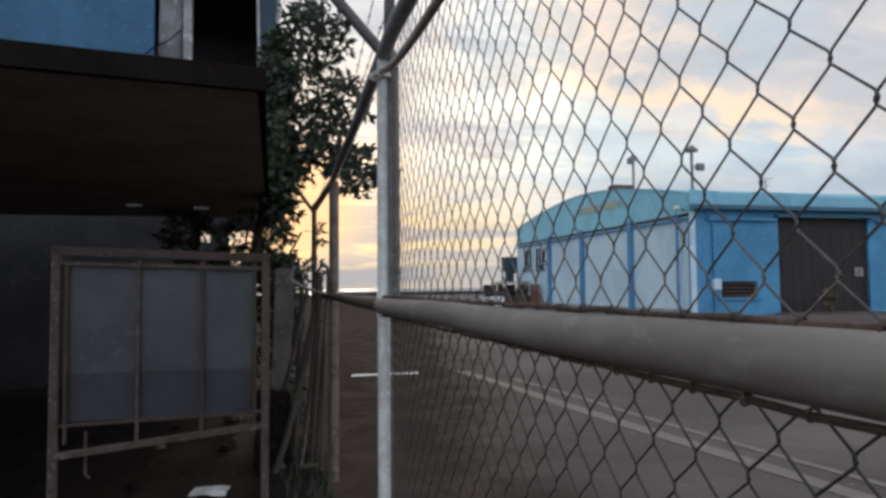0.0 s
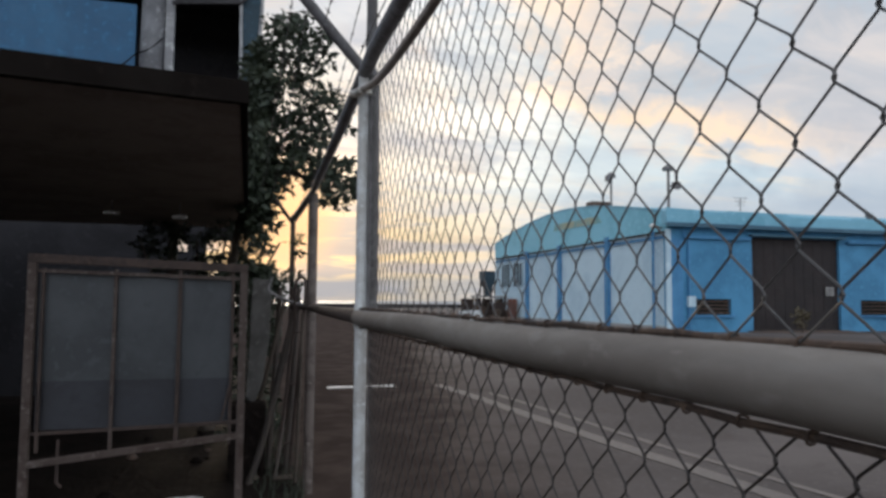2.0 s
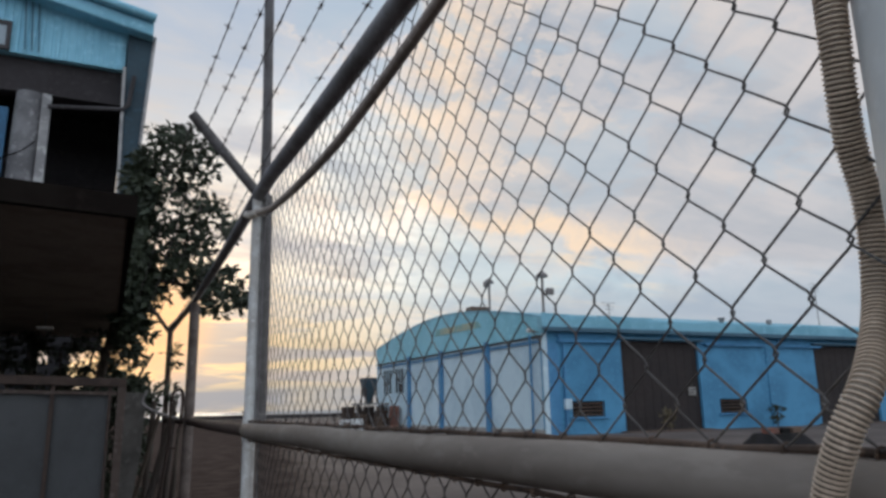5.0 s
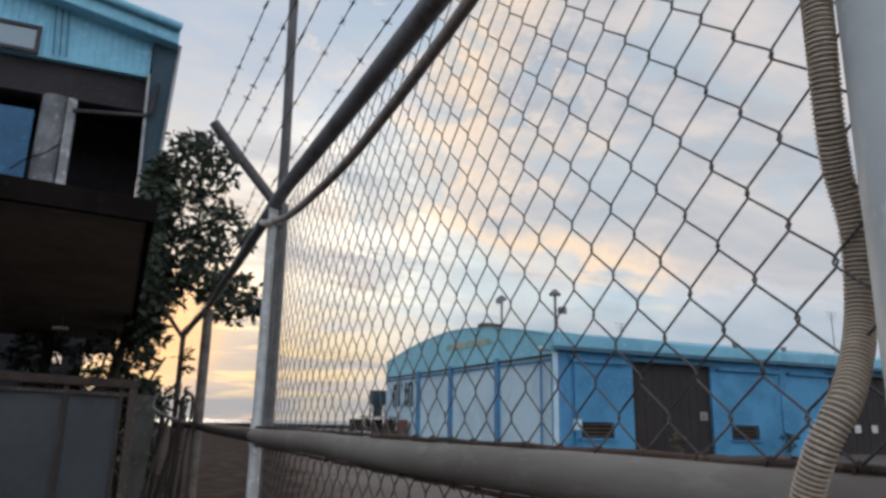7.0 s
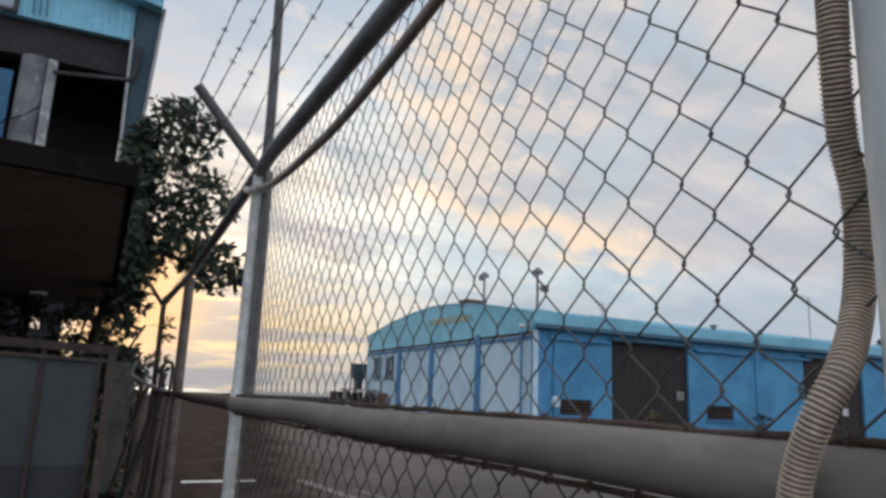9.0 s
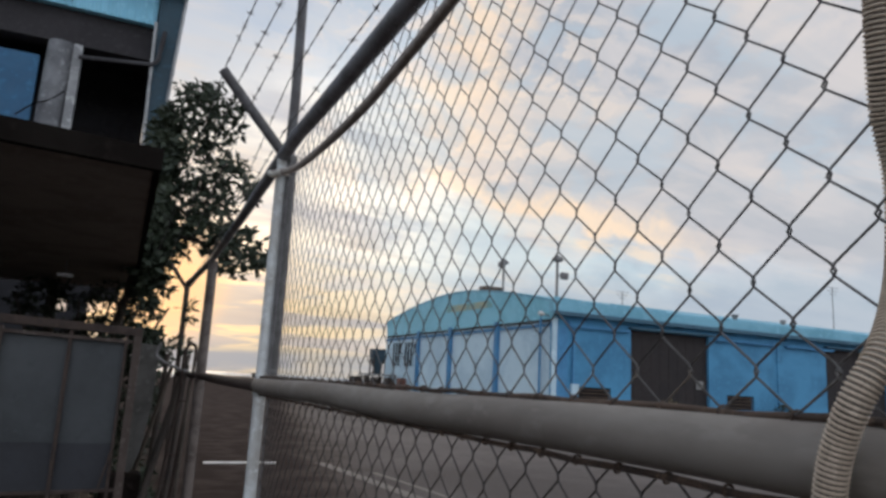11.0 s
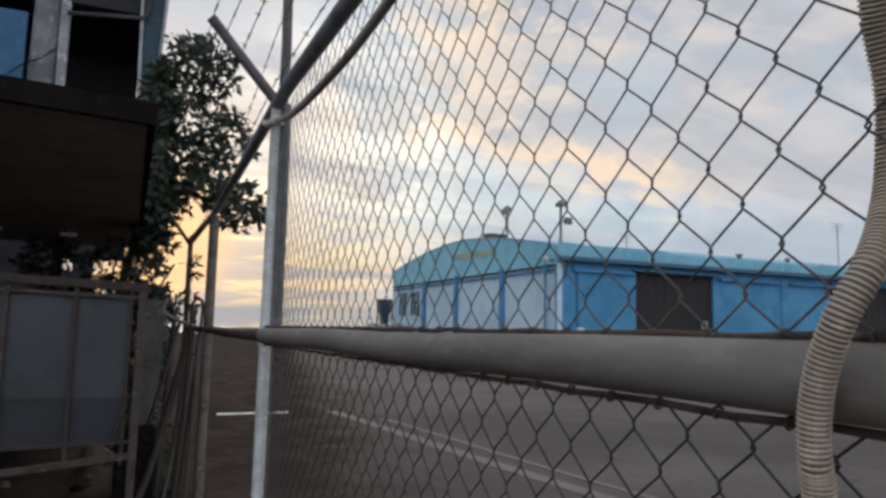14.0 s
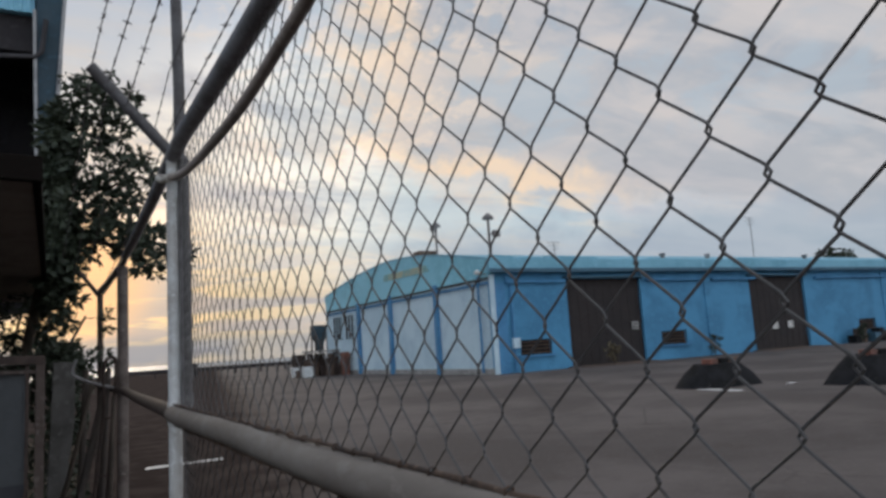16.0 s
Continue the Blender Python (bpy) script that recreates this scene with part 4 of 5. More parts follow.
part("head", Geo().tube([(WX - 0.45, WY + 0.2, EAVE - 0.1), (WX - 0.6, WY + 0.2, EAVE - 0.05), (WX - 0.75, WY + 0.2, EAVE - 0.06)], 0.12, 10, radii=[0.06, 0.13, 0.09]), "white_paint", bracket, smooth=True)
for x, y, z0, h in ((33.0, 40.0, 7.2, 1.6), (46.5, 33.0, 6.6, 3.2)):
    a = thing("antenna", (x, y, z0), "thin roof antenna with short cross rods", "antenna", "antennas")
    part("mast", Geo().tube([(x, y, z0 - 0.6), (x, y, z0 + h)], 0.035, 6), "old_pipe", a)
    for k in range(3):
        part("rod", Geo().tube([(x - 0.6 + 0.12 * k, y, z0 + h - 0.25 * k), (x + 0.6 - 0.12 * k, y, z0 + h - 0.25 * k)], 0.02, 5), "old_pipe", a)

# hopper, truck-like clutter and barrels beside the warehouse
hopper = thing("hopper", (18.2, 51.7, 0), "blue steel hopper on a frame beside the warehouse", "hopper")
part("funnel", Geo().tube([(18.2, 51.7, 1.7), (18.2, 51.7, 2.2), (18.2, 51.7, 3.2), (18.2, 51.7, 3.8)], 0.5, 4, radii=[0.2, 0.3, 0.75, 0.78]), "slate", hopper, "dark blue funnel")
for dx, dy in ((-0.5, -0.5), (0.5, -0.5), (-0.5, 0.5), (0.5, 0.5)):
    part("leg", Geo().tube([(18.2 + dx, 51.7 + dy, 0), (18.2 + dx * 0.9, 51.7 + dy * 0.9, 3.0)], 0.06, 6), "rust", hopper)
rnd = random.Random(5)
for k in range(22):
    x, y = rnd.uniform(14.9, 18.3), rnd.uniform(45.8, 49.6)
    w, h, lean = rnd.uniform(0.25, 0.8), rnd.uniform(0.5, 1.65), rnd.uniform(-0.15, 0.15)
    g = Geo().prism([(x - w / 2, y - 0.3), (x + w / 2, y - 0.35), (x + w / 2 * 0.9, y + 0.3), (x - w / 2, y + 0.35)], "z", 0, h)
    g.v = [(a + lean * c, b, c + (0.12 * lean * (a - x) if c > 0 else 0)) for a, b, c in g.v]
    hue = ("dark_rust", "red_brown", "brown", "rust", "dark_rust", "pale_pipe", "rust")[k % 7]
    word = ("dark rusty scrap box", "reddish-brown scrap crate", "brown scrap crate", "rusty scrap box", "dark rusty scrap box", "pale grey scrap sheet", "rusty scrap box")[k % 7]
    single("scrap_crate", g, hue, (x, y, 0), word + " beside the warehouse", "crate", "scrap beside the warehouse", 0.04)
for k in range(7):
    x, y = 46.5 + 0.95 * k, 26.1 + 0.2 * math.sin(k * 2.2)
    h = 0.5 + 0.45 * abs(math.sin(k * 1.7))
    single("junk_box", Geo().prism([(x - 0.35, y - 0.3), (x + 0.35, y - 0.25), (x + 0.3, y + 0.3), (x - 0.33, y + 0.33)], "z", 0, h), ("black", "brown", "navy")[k % 3], (x, y, 0), ("black", "brown", "dark blue")[k % 3] + " junk box piled by the warehouse wall", "box", "junk by the warehouse wall", 0.04)
table = thing("work_table", (17.0, 47.9, 0), "tall rusty steel work table with a flat top", "table")
part("top", Geo().box(15.7, 18.3, 47.4, 48.4, 1.68, 1.82), "concrete", table, "", 0.02)
for x in (15.9, 18.1):
    for y in (47.5, 48.3):
        part("leg", Geo().box(x - 0.05, x + 0.05, y - 0.05, y + 0.05, 0, 1.68), "rust", table)

# dark heaps in the yard
for k, (x, y, s) in enumerate(((15.35, 11.0, 1.0), (17.3, 7.9, 1.1))):
    heap = thing("covered_heap", (x, y, 0), "low black sheet-covered heap in the yard", "heap", "covered heaps")
    g = Geo()
    n = 28
    for j in range(6):
        t = j / 5
        for i in range(n):
            a = 2 * math.pi * i / n
            sq = 1 / max(abs(math.cos(a)), abs(math.sin(a))) ** 0.75
            r = (1.22 * (1 - t) + 0.62 * t) * (1 + 0.05 * noise.noise(Vector((math.cos(a) * 2, math.sin(a) * 2, j + 9 * k))))
            g.v.append((x + s * r * sq * 0.95 * math.cos(a), y + s * 0.6 * r * sq * math.sin(a), s * 0.6 * t ** 0.8 + (0.04 * noise.noise(Vector((i * 0.9, j, k))) if j > 0 else 0)))
    for j in range(5):
        for i in range(n):
            g.face([j * n + i, j * n + (i + 1) % n, (j + 1) * n + (i + 1) % n, (j + 1) * n + i])
    g.face([5 * n + i for i in range(n)])
    part("cover", g, "black", heap, "black sheeting", smooth=True)
    for q in range(3):
        part("brick_block", Geo().box(x - 0.45 + 0.4 * q, x - 0.15 + 0.4 * q, y - 0.2, y + 0.1, s * 0.57, s * 0.57 + 0.16), ("red_brown", "black", "brown")[q], heap, "block lying on the sheet", 0.02)
# far quay barrier
barrier = thing("guard_rail", (16, 85, 0), "low dark rail along the far quay", "guard rail")
part("rail", Geo().box(7.0, 46.0, 84.95, 85.05, 0.5, 0.95), "shutter", barrier)
for i in range(13):
    part("post", Geo().box(7 + i * 3.0, 7.15 + i * 3.0, 84.9, 85.1, 0, 1.0), "shutter", barrier)
part("bollard", Geo().tube([(14.2, 84, 0), (14.2, 84, 1.1), (14.2, 84, 1.4)], 0.4, 8, radii=[0.4, 0.3, 0.5]), "shutter", barrier)


# ---- leaves ----
def leaf_cloud(g, centre, size, count, seed, leaf=0.085, fill=1.0):
    """Many small folded leaves in clumps inside an ellipsoid."""
    rnd = random.Random(seed)
    centre = Vector(centre)
    for c in range(count):
        while True:
            p = Vector((rnd.uniform(-1, 1), rnd.uniform(-1, 1), rnd.uniform(-1, 1)))
            if p.length < 1 and noise.noise(Vector(p) * 2.6 + centre) > -0.12 * fill:
                break
        tip = centre + Vector((p.x * size[0], p.y * size[1], p.z * size[2]))
        for q in range(7):
            d = Vector((rnd.gauss(0, 1), rnd.gauss(0, 1), rnd.gauss(-0.25, 0.7))).normalized()
            side = d.cross(Vector((rnd.gauss(0, 1), rnd.gauss(0, 1), rnd.gauss(0, 1)))).normalized()
            up = d.cross(side)
            L = leaf * rnd.uniform(0.7, 1.25)
            w = L * rnd.uniform(0.17, 0.25)
            a = tip + d * 0.012
            k = len(g.v)
            g.v += [tuple(v) for v in (a, a + d * L * 0.45 + side * w + up * w * 0.3, a + d * L, a + d * L * 0.45 - side * w + up * w * 0.3, a + d * L * 0.5)]
            g.face([k, k + 1, k + 4])
            g.face([k + 1, k + 2, k + 4])
            g.face([k, k + 4, k + 3])
            g.face([k + 4, k + 2, k + 3])


tree = thing("tree", (-0.75, 5.6, 0), "small leafy tree with a dark crown beside the fence", "tree")
part("trunk", Geo().tube(arc([(-0.75, 5.6, -0.05), (-0.7, 5.55, 0.8), (-0.55, 5.45, 1.7), (-0.4, 5.3, 2.6), (-0.35, 5.2, 3.6)], 5), 0.07, 10, radii=[0.085 - 0.0033 * i for i in range(21)]), "bark", tree, smooth=True)
rnd = random.Random(3)
crown_spots = [((0.03, 5.1, 4.05), (0.42, 0.5, 0.38), 130), ((-0.1, 5.1, 3.45), (0.28, 0.5, 0.25), 26), ((0.33, 5.1, 3.4), (0.36, 0.5, 0.32), 76), ((0.02, 5.1, 2.95), (0.45, 0.5, 0.42), 160), ((0.54, 5.0, 2.64), (0.38, 0.4, 0.30), 92),
               ((-0.25, 5.1, 2.3), (0.2, 0.4, 0.35), 36), ((-0.30, 5.2, 3.6), (0.18, 0.4, 0.55), 95), ((-0.36, 5.2, 2.7), (0.25, 0.4, 0.65), 190), ((-0.28, 5.3, 2.0), (0.17, 0.3, 0.4), 18), ((-0.30, 5.2, 3.6), (0.14, 0.4, 0.3), 70), ((-0.30, 4.9, 2.9), (0.13, 0.3, 0.95), 260)]
crown = Geo()
for k, (c, s, n) in enumerate(crown_spots):
    leaf_cloud(crown, c, s, n, 20 + k, 0.105)
    if k < 7:
        part("branch", Geo().tube(arc([(-0.42, 5.3, 2.3 + 0.12 * k), tuple((Vector(c) + Vector((-0.4, 5.3, 2.6))) / 2 + Vector((0, 0, 0.1))), c], 5), 0.02, 6, radii=[0.03 - 0.0021 * i for i in range(11)]), "bark", tree, smooth=True)
part("crown", crown, "leaf", tree, "dark green narrow leaves")
hedge = thing("shrub", (-1.3, 6.6, 0), "dark straggling shrub under the canopy edge", "shrub")
g = Geo()
for k, (c, s, n) in enumerate((((-0.5, 6.4, 2.12), (0.42, 0.4, 0.28), 95), ((-1.25, 6.9, 2.05), (0.5, 0.5, 0.4), 85), ((-0.6, 6.6, 1.72), (0.5, 0.4, 0.25), 210), ((-0.25, 5.8, 1.55), (0.26, 0.4, 0.3), 70), ((-1.0, 6.6, 1.4), (0.6, 0.5, 0.4), 60), ((-0.12, 5.4, 1.35), (0.16, 0.2, 0.2), 20), ((-1.35, 6.6, 2.1), (0.3, 0.2, 0.3), 60), ((-0.32, 5.0, 0.95), (0.30, 0.3, 0.55), 210), ((-0.42, 5.0, 1.5), (0.3, 0.3, 0.22), 80), ((-0.3, 4.6, 0.3), (0.3, 0.3, 0.3), 80), ((-0.22, 4.75, 1.52), (0.2, 0.25, 0.26), 140), ((0.05, 4.3, 1.9), (0.09, 0.1, 0.1), 7), ((0.06, 4.3, 1.62), (0.08, 0.1, 0.1), 7))):
    leaf_cloud(g, c, s, n, 60 + k, 0.075)
part("foliage", g, "leaf", hedge, "dark green leaves")
for k in range(6):
    part("stem", Geo().tube(arc([(-1.3 + 0.1 * k, 6.6, 0), (-1.2 + 0.12 * k, 6.55, 0.9), (-1.6 + 0.32 * k, 6.5, 2.1)], 5), 0.014, 6), "bark", hedge, smooth=True)
bush = thing("far_tree", (90.4, 54, 0), "dark bushy treetop showing above the warehouse roof", "tree")
g = Geo()
leaf_cloud(g, (90.4, 54.0, 9.5), (3.5, 2.4, 1.6), 210, 90, 0.62)
part("crown", g, "leaf", bush)
for dx, dz in ((-2.2, 0.3), (1.9, 0.5), (-0.9, 1.1), (0.8, 1.2)):
    part("branch", Geo().tube([(90.3, 54.0, 7.2), (90.4 + dx * 0.5, 54.0, 8.4 + dz * 0.4), (90.4 + dx, 54.0, 9.3 + dz)], 0.08, 6, radii=[0.12, 0.08, 0.03]), "bark", bush, smooth=True)
part("trunk", Geo().tube([(90.4, 54.0, 0), (90.6, 54.1, 4.0), (90.2, 54.0, 7.0), (90.4, 54.0, 9.4)], 0.2, 8, radii=[0.32, 0.26, 0.2, 0.08]), "bark", bush, smooth=True)
for k, (x, y) in enumerate(((25.2, 25.9), (32.9, 26.0), (47.0, 25.8))):
    weed = thing("weed", (x, y, 0), "straggling weed growing by the warehouse wall", "plant", "weeds by the wall")
    g = Geo()
    leaf_cloud(g, (x, y, 0.75), (0.5, 0.3, 0.55), 26, 100 + k, 0.2)
    part("foliage", g, "dry_leaf" if k == 0 else "leaf", weed)
    part("stem", Geo().tube([(x, y, 0), (x + 0.1, y, 1.2)], 0.03, 5), "bark", weed)

# ---- canopy and building on this side of the fence ----
canopy = thing("canopy", (-2.5, 5, 2.5), "wide dark flat canopy over the work yard", "canopy")
edge = [(-8.0, 0.1), (-1.56, 0.95), (-1.0, 1.06), (-0.42, 1.14), (-0.42, 7.4), (-8.0, 7.4)]
# Deck lightened and edges blackened in colour, evening out the light on them.
part("deck", Geo().prism(edge, "z", 2.35, 2.452), "tarp", canopy, "roof deck, coloured tan to lift its shaded underside")
part("fascia", Geo().prism([(-8.0, 0.05), (-1.56, 0.90), (-0.38, 1.09), (-0.38, 1.14), (-1.56, 0.95), (-8.0, 0.1)], "z", 2.345, 2.456), "black_tarp", canopy, "edge board, coloured near black to match the shaded underside")
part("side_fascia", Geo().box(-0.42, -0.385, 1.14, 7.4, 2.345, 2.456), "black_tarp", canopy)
for x, y in ((-1.3, 7.2), (-4.0, 7.2), (-4.2, 0.9), (-7.8, 4.0)):
    part("pillar", Geo().box(x - 0.06, x + 0.06, y - 0.06, y + 0.06, 0, 2.35), "dark_wood", canopy, "dark timber pillar", 0.01)
for x0, x1, z in ((-1.72, -1.58, 2.19), (-1.10, -0.96, 2.17)):
    batten = thing("hanging_lamp", (x0, 5.0, z), "unlit white strip lamp under the canopy", "lamp", "strip lamps")
    part("case", Geo().box(x0, x1, 4.96, 5.04, z + 0.02, z + 0.05), "white_paint", batten, "", 0.008)
    part("rod", Geo().tube([((x0 + x1) / 2, 5, z + 0.05), ((x0 + x1) / 2, 5, 2.35)], 0.006, 6), "old_pipe", batten)

house = thing("two_storey_building", (-5, 9, 0), "blue two-storey building with corrugated upper wall and open balcony", "building")
BY = 9.0


def corrugated(x0, x1, z0, z1, y, pitch=0.1, deep=0.025, top=None):
    g = Geo()
    xs, x = [], x0
    while x < x1:
        for u, d in ((0, 0), (0.4, 0), (0.5, -deep), (0.9, -deep)):
            if x + u * pitch < x1:
                xs.append((x + u * pitch, d))
        x += pitch
    xs.append((x1, 0))
    for xx, d in xs:
        zt = top(xx) if top else z1
        g.v += [(xx, y + d, z0), (xx, y + d, zt), (xx, y + 0.12, zt), (xx, y + 0.12, z0)]
    for i in range(len(xs) - 1):
        a = 4 * i
        for p, q in ((0, 1), (1, 2), (2, 3), (3, 0)):
            g.face([a + p, a + q, a + 4 + q, a + 4 + p])
    return g


def eave(x):
    return 7.62 - 0.19 * (x + 0.26)


part("upper_wall", corrugated(-9.0, -0.60, 6.75, 0, BY - 0.03, 0.11, 0.02, lambda x: eave(x) - 0.3), "siding", house, "light blue corrugated upper wall")
part("roof_edge", Geo().prism([(-9.2, eave(-9.2) - 0.34), (-0.22, eave(-0.22) - 0.34), (-0.22, eave(-0.22)), (-9.2, eave(-9.2))], "y", BY - 0.35, BY + 4), "siding", house, "blue sheet roof edge with gutter", 0.03)
part("gutter", Geo().tube([(-9.2, BY - 0.42, eave(-9.2) - 0.06), (-0.2, BY - 0.42, eave(-0.2) - 0.06)], 0.07, 10), "siding", house, smooth=True)
part("corner_fin", Geo().prism([(-0.53, 3.0), (-0.36, 3.0), (-0.29, 5.6), (-0.2, eave(-0.2) - 0.3), (-0.58, eave(-0.58) - 0.3)], "y", BY - 0.12, BY + 3.5), "fin_blue", house, "dark blue corner strip", 0.01)
part("trim", Geo().tube([(-0.535, BY - 0.16, 4.0), (-0.6, BY - 0.16, 6.75)], 0.024, 8), "column_white", house, "pale downpipe", smooth=True)
part("edge_trim", Geo().tube([(-0.29, BY - 0.15, 5.5), (-0.19, BY - 0.15, eave(-0.19) - 0.25)], 0.025, 8), "column_white", house, smooth=True)
# Shadow inside the balcony recess is put into these dark colours and the box.
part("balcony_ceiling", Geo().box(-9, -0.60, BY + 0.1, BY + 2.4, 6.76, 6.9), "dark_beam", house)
part("balcony_shade", Geo().box(-9, -0.60, BY + 0.1, BY + 0.4, 6.2, 6.758), "dark_beam", house, "dark beam")
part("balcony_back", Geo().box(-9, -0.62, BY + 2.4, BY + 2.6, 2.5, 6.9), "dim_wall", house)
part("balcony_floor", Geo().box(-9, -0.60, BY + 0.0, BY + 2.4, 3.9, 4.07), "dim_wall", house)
part("blue_panel", Geo().box(-9, -2.13, BY + 0.12, BY + 0.2, 4.07, 5.93), "deep_blue", house, "deep blue balcony panel")
# One column in two pieces: grey left, white right, its shading in the colour.
col = part("column", Geo().tube([(-1.90, BY + 0.18, 4.07), (-1.87, BY + 0.18, 6.2)], 0.19, 16), "column_grey", house, "left part of the column, its shade put into the grey", smooth=True)
part("column", Geo().box(-1.70, -1.57, BY + 0.05, BY + 0.2, 4.07, 6.2), "column_white", house, "right part of the column, its light put into the white", 0.01)
part("cross_pipe", Geo().tube([(-1.6, BY + 0.0, 5.98), (-0.58, BY - 0.2, 6.02), (-0.5, BY - 0.2, 6.1), (-0.45, BY - 0.2, 6.6)], 0.035, 8), "dim_wall", house, "dull pipe", smooth=True)
part("cable", Geo().tube(arc([(-2.3, BY - 0.02, 4.9), (-2.1, BY - 0.02, 5.1), (-1.9, BY - 0.0, 5.22), (-1.72, BY + 0.0, 5.4)], 6), 0.012, 6), "black", house, smooth=True)
for k in range(3):
    part("cable", Geo().tube([(-1.98 + 0.09 * k, BY - 0.09, 6.8), (-2.04 + 0.09 * k, BY - 0.09, eave(-2.0) - 0.28)], 0.011, 6), "navy", house)
win = part("window", Geo().box(-2.87, -2.24, BY - 0.075, BY - 0.055, 6.82, 7.17), "glass", house, "pale sliding window")
for a in ((-2.94, -2.18, 7.16, 7.22), (-2.94, -2.18, 6.76, 6.82), (-2.94, -2.87, 6.82, 7.16), (-2.24, -2.18, 6.82, 7.16)):
    part("frame", Geo().box(a[0], a[1], BY - 0.1, BY - 0.05, a[2], a[3]), "dim_wall", win)
# Canopy shade is part of this wall's colour.
part("ground_wall", wall_with_holes(-9, -1.0, 0, 3.9, [(-1.49, -1.27, 2.12, 2.52)], BY, BY + 0.2), "dark_wall", house, "ground floor wall, darkened in colour for the canopy's shade")
# Added wall, out of view, in the same darkened colour.
setting("wall_west", Geo().box(-8.4, -8.1, -3, 9.0, 0, 2.5), "dark_wall", "unseen dark wall added to close the work yard", "wall")

# ---- framed sheet-metal panel ----
rack = thing("panel_rack", (-0.85, 1.384, 0), "rusty white pipe frame holding a grey sheet panel", "rack")
RY, XL, XR = 1.384, -1.353, -0.382


def rz(z):
    """Heights on the rack."""
    return 1.39 + (z - 1.39) * 1.115


def rx(x):
    return XL + (x + 1.287) * 1.115


for x, zt in ((XL, rz(1.585)), (XR, rz(1.555))):
    part("leg", Geo().box(x - 0.019, x + 0.019, RY - 0.019, RY + 0.019, 0, zt), "rusty_paint", rack, "", 0.003)
part("top_bar", Geo().prism([(XL - 0.017, rz(1.553)), (XR + 0.017, rz(1.523)), (XR + 0.017, rz(1.560)), (XL - 0.017, rz(1.592))], "y", RY - 0.0215, RY + 0.0215), "dark_rust", rack, "rusty top bar", 0.003)
part("bottom_bar", Geo().prism([(XL, rz(0.685)), (XR, rz(0.775)), (XR, rz(0.803)), (XL, rz(0.715))], "y", RY - 0.0145, RY + 0.0145), "rusty_paint", rack, "", 0.003)
part("inner_bar", Geo().prism([(XL + 0.02, rz(1.512)), (XR - 0.02, rz(1.488)), (XR - 0.02, rz(1.502)), (XL + 0.02, rz(1.526))], "y", RY - 0.012, RY + 0.012), "rusty_paint", rack)
# All but one upright take darker rust, with their shadow put into it.
for x, w in ((-0.957, 0.008), (-0.69, 0.009), (-0.463, 0.007), (-1.243, 0.007)):
    part("upright", Geo().box(rx(x) - w, rx(x) + w, RY - 0.011, RY + 0.011, rz(0.75), rz(1.53)), "rusty_paint" if x == -0.957 else "dark_rust", rack, "", 0.002)
part("lower_bar", Geo().prism([(XL + 0.02, rz(0.822)), (XR - 0.02, rz(0.842)), (XR - 0.02, rz(0.855)), (XL + 0.02, rz(0.834))], "y", RY - 0.01, RY + 0.01), "dark_rust", rack)
part("sheet", Geo().box(XL + 0.03, XR - 0.045, RY + 0.016, RY + 0.019, rz(1.045), rz(1.505)), "sheet_grey", rack, "grey-blue sheet")
# The panel's darker reflection is drawn as a second, darker sheet.
part("sheet", Geo().box(XL + 0.03, XR - 0.045, RY + 0.020, RY + 0.023, rz(0.84), rz(1.06)), "sheet_dark", rack, "lower part of the sheet, its darker reflection put into the colour")
part("stay", Geo().tube([(rx(-0.50), RY - 0.02, rz(0.86)), (rx(-0.455), RY - 0.02, rz(1.06))], 0.005, 6), "dark_rust", rack)
part("hook", Geo().tube([(rx(-1.16), RY, rz(0.80)), (rx(-1.16), RY, rz(0.62)), (rx(-1.14), RY, rz(0.6))], 0.008, 6), "dark_rust", rack, smooth=True)

# ---- things behind and beside the rack ----
drum = thing("plastic_drum", (-1.99, 1.62, 0), "dark blue plastic drum standing under the canopy", "drum")
part("body", Geo().tube([(-1.99, 1.62, z) for z in (0, 0.02, 0.3, 0.33, 0.36, 0.7, 0.73, 0.76, 1.3, 1.36, 1.38)], 0.27, 24, radii=[0.25, 0.27, 0.27, 0.283, 0.27, 0.27, 0.283, 0.27, 0.27, 0.25, 0.2]), "blue_plastic", drum, smooth=True)
part("lid", Geo().tube([(-1.99, 1.62, 1.375), (-1.99, 1.62, 1.41), (-1.99, 1.62, 1.42)], 0.2, 20, radii=[0.23, 0.23, 0.2]), "black", drum, smooth=True)
board = single("leaning_board", Geo().prism([(-0.36, 0.62), (-0.29, 0.58), (-0.23, 0.75), (-0.185, 1.1), (-0.18, 1.56), (-0.325, 1.57), (-0.34, 1.1)], "y", 3.48, 3.53), "old_board", (-0.3, 3.5, 0.58), "pale weathered board leaning by the shrub", "board", "", 0.012)
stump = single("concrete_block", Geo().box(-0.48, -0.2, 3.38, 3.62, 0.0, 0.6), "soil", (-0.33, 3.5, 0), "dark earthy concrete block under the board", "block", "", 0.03)
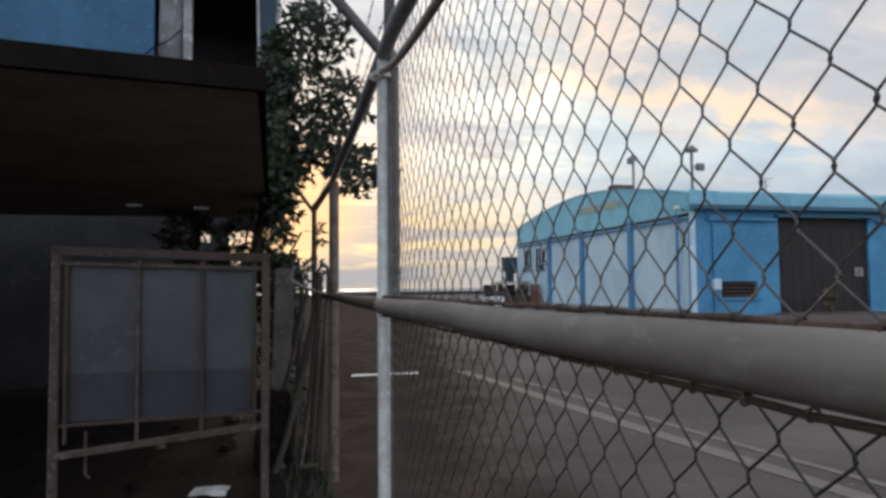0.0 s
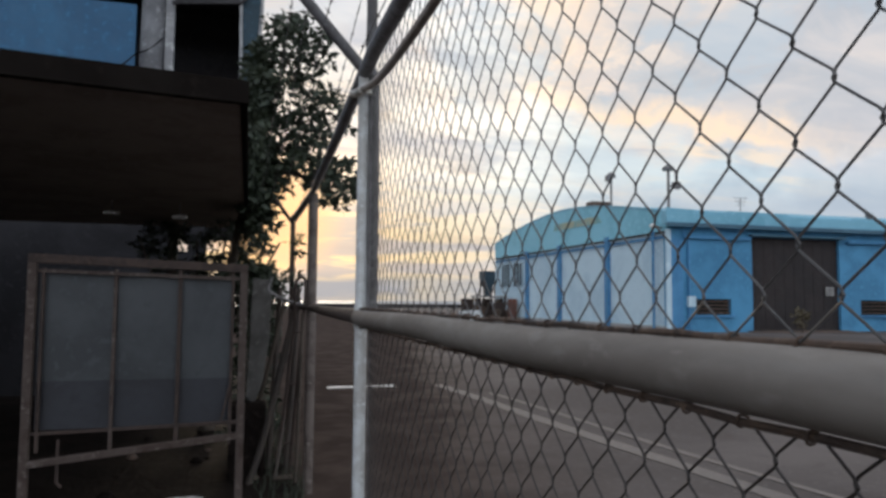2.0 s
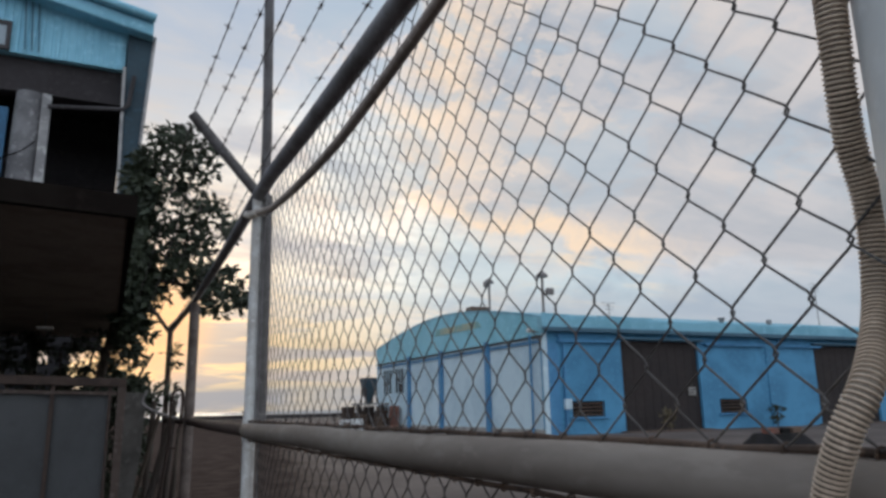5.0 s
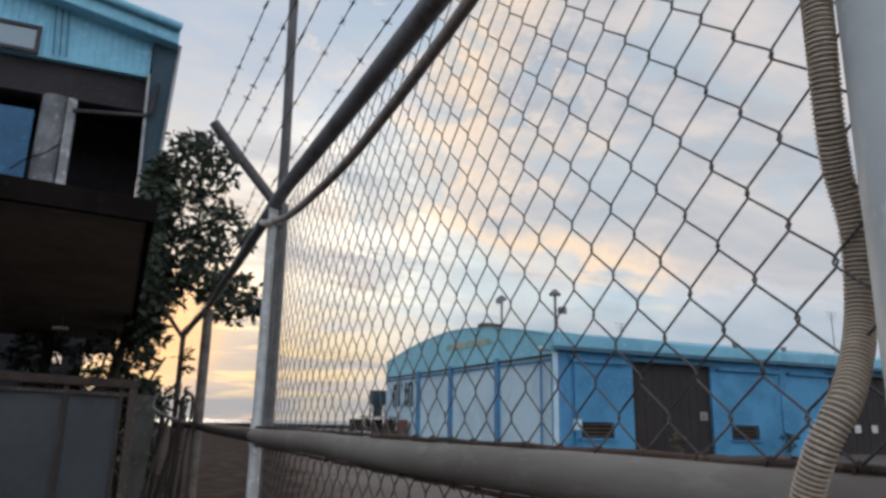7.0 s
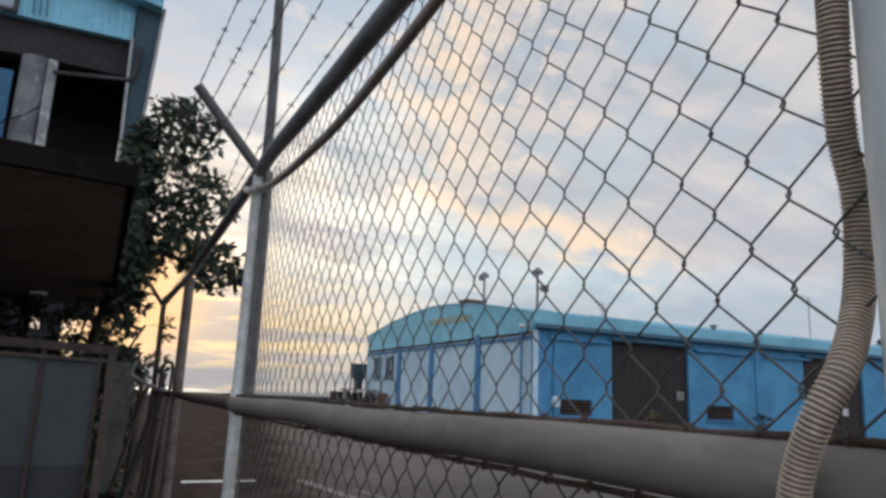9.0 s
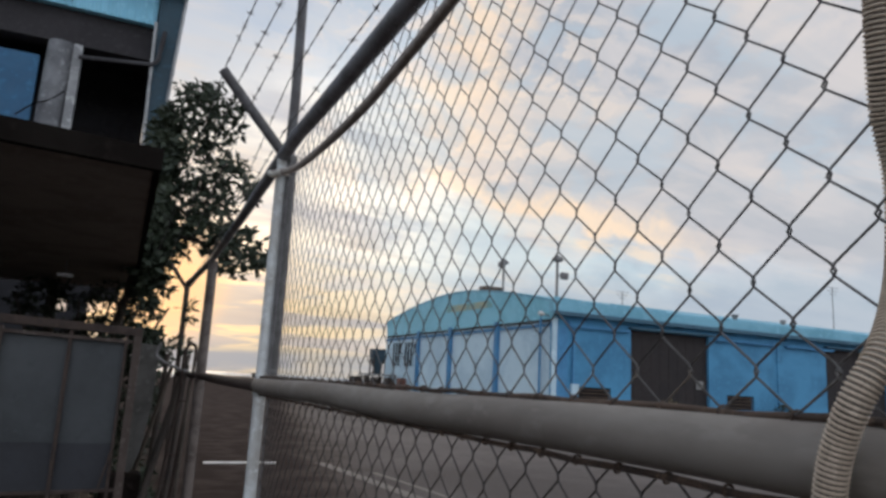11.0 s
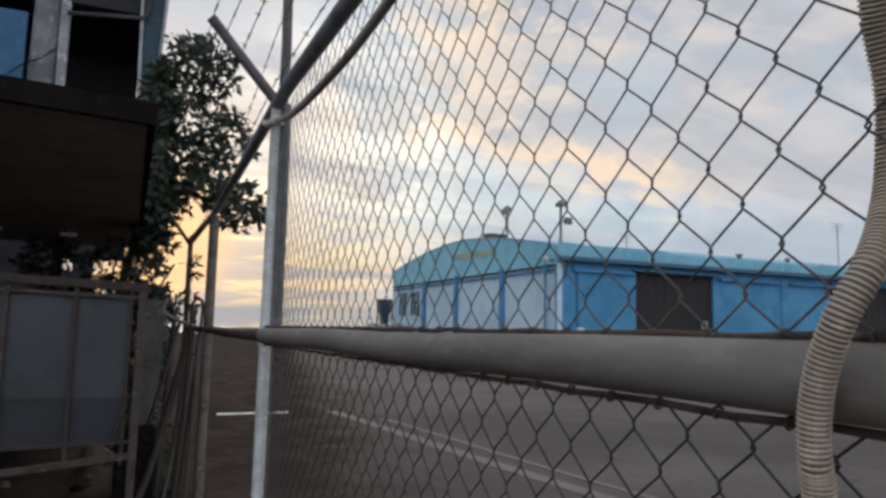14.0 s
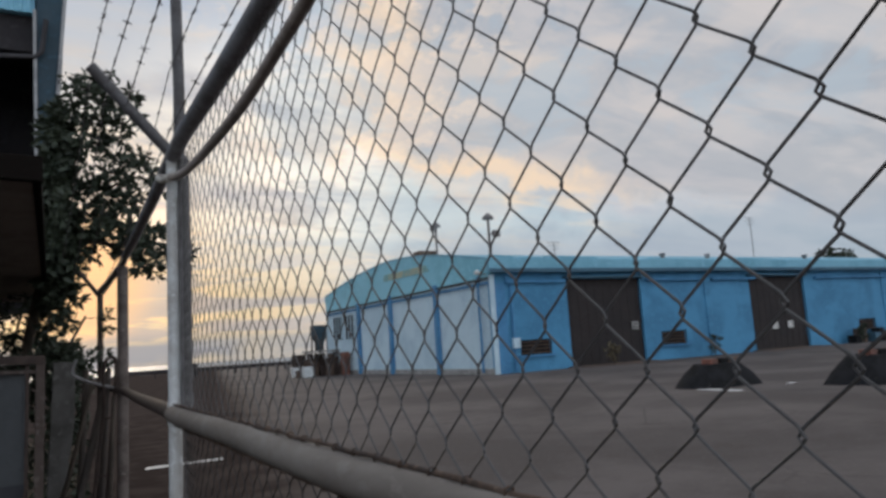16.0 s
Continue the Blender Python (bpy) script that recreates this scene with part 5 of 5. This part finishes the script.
POLES = (((-0.32, 3.2, 0.02), (-0.19, 3.28, 0.45), (0.03, 3.4, 1.42), 0.024, "dark_wood"), ((-0.13, 3.25, 0.02), (-0.07, 3.3, 0.5), (-0.02, 3.4, 1.22), 0.011, "brown_pipe"),
         ((-0.26, 3.5, 0.02), (-0.12, 3.5, 0.75), (0.05, 3.55, 1.5), 0.019, "dark_wood"), ((-0.05, 3.4, 0.02), (0.0, 3.45, 0.7), (0.03, 3.5, 1.36), 0.02, "dark_wood"),
         ((0.02, 3.2, 0.02), (0.04, 3.25, 0.6), (0.06, 3.3, 1.3), 0.014, "bark"), ((-0.4, 3.6, 0.02), (-0.22, 3.65, 0.7), (-0.06, 3.7, 1.4), 0.016, "bark"), ((-0.17, 3.7, 0.02), (-0.13, 3.72, 0.8), (-0.1, 3.75, 1.5), 0.022, "dark_wood"))
for a, b, c, r, mat in POLES:
    single("leaning_pole", Geo().tube(arc([a, b, c], 5), r, 8), mat, a, "thin pale pole leaning against the fence" if r == 0.011 else "dark wooden pole leaning against the fence", "pole", "leaning poles", smooth=True)
hoop = thing("hand_truck", (0.03, 3.3, 0), "dark steel hand truck with a looped handle beside the post", "hand truck")
part("handle", Geo().tube(arc([(0.0, 3.3, 1.2), (-0.005, 3.3, 1.46), (0.01, 3.3, 1.555), (0.045, 3.3, 1.58), (0.075, 3.3, 1.55), (0.075, 3.3, 1.4), (0.06, 3.3, 1.2)], 6), 0.013, 10), "dark_rust", hoop, "looped steel handle", smooth=True)
for x0, x1 in ((-0.12, 0.0), (-0.02, 0.06)):
    part("upright", Geo().tube([(x0, 3.28, 0.08), (x1, 3.3, 1.22)], 0.012, 8), "dark_rust", hoop, smooth=True)
for z in (0.3, 0.75, 1.15):
    part("crossbar", Geo().tube([(-0.12 + 0.1 * z, 3.29, z), (-0.02 + 0.068 * z, 3.29, z)], 0.009, 6), "dark_rust", hoop, smooth=True)
part("toe_plate", Geo().box(-0.14, 0.0, 3.16, 3.29, 0.05, 0.06), "dark_rust", hoop)
crook = single("bent_pipe", Geo().tube(arc([(-0.18, 3.3, 1.58), (-0.21, 3.3, 1.49), (-0.165, 3.3, 1.445), (-0.07, 3.3, 1.40), (0.06, 3.3, 1.36)], 5), 0.012, 8), "old_pipe", (0, 3.3, 1.35), "bent grey pipe resting on the mid rail", "pipe", smooth=True)
g = grid(-0.86, -0.62, 2.6, 2.82, 6, 6, 0.05, 0.0)
g.v = [(x + 0.02 * math.sin(9 * y), y, 0.06 + 0.035 * noise.noise(Vector((x * 9, y * 9, 1)))) for x, y, z in g.v]
single("paper_sheet", g, "paper", (-0.74, 2.7, 0.05), "crumpled white paper lying on the soil", "paper", smooth=True)
rnd = random.Random(11)
for k in range(16):
    x, y = rnd.uniform(-1.4, 0.05), rnd.uniform(1.6, 6.0)
    s = rnd.uniform(0.02, 0.06)
    n = 7
    g = Geo()
    g.tube([(x, y, 0.01), (x, y, 0.01 + s * 0.5), (x, y, 0.01 + s)], s, n, radii=[s, s * rnd.uniform(0.8, 1.1), s * 0.4])
    single("stone", g, ("soil", "soil", "brown")[k % 3], (x, y, 0.01), ("dark", "dark", "brown")[k % 3] + " stone lying on the soil strip", "stone", "stones by the fence")
g = Geo()
for k in range(420):
    x, y = rnd.uniform(-0.28, 0.1), rnd.uniform(0.2, 8.5)
    h = rnd.uniform(0.05, 0.22)
    d = Vector((rnd.gauss(0, 0.06), rnd.gauss(0, 0.06), h))
    i = len(g.v)
    g.v += [(x - 0.004, y, 0.01), (x + 0.004, y, 0.01), (x + d.x, y + d.y, 0.01 + h)]
    g.face([i, i + 1, i + 2])
tagged(link_mesh("grass", g, "leaf"), "sparse dark grass tufts along the fence foot", "grass", "", "stuff")
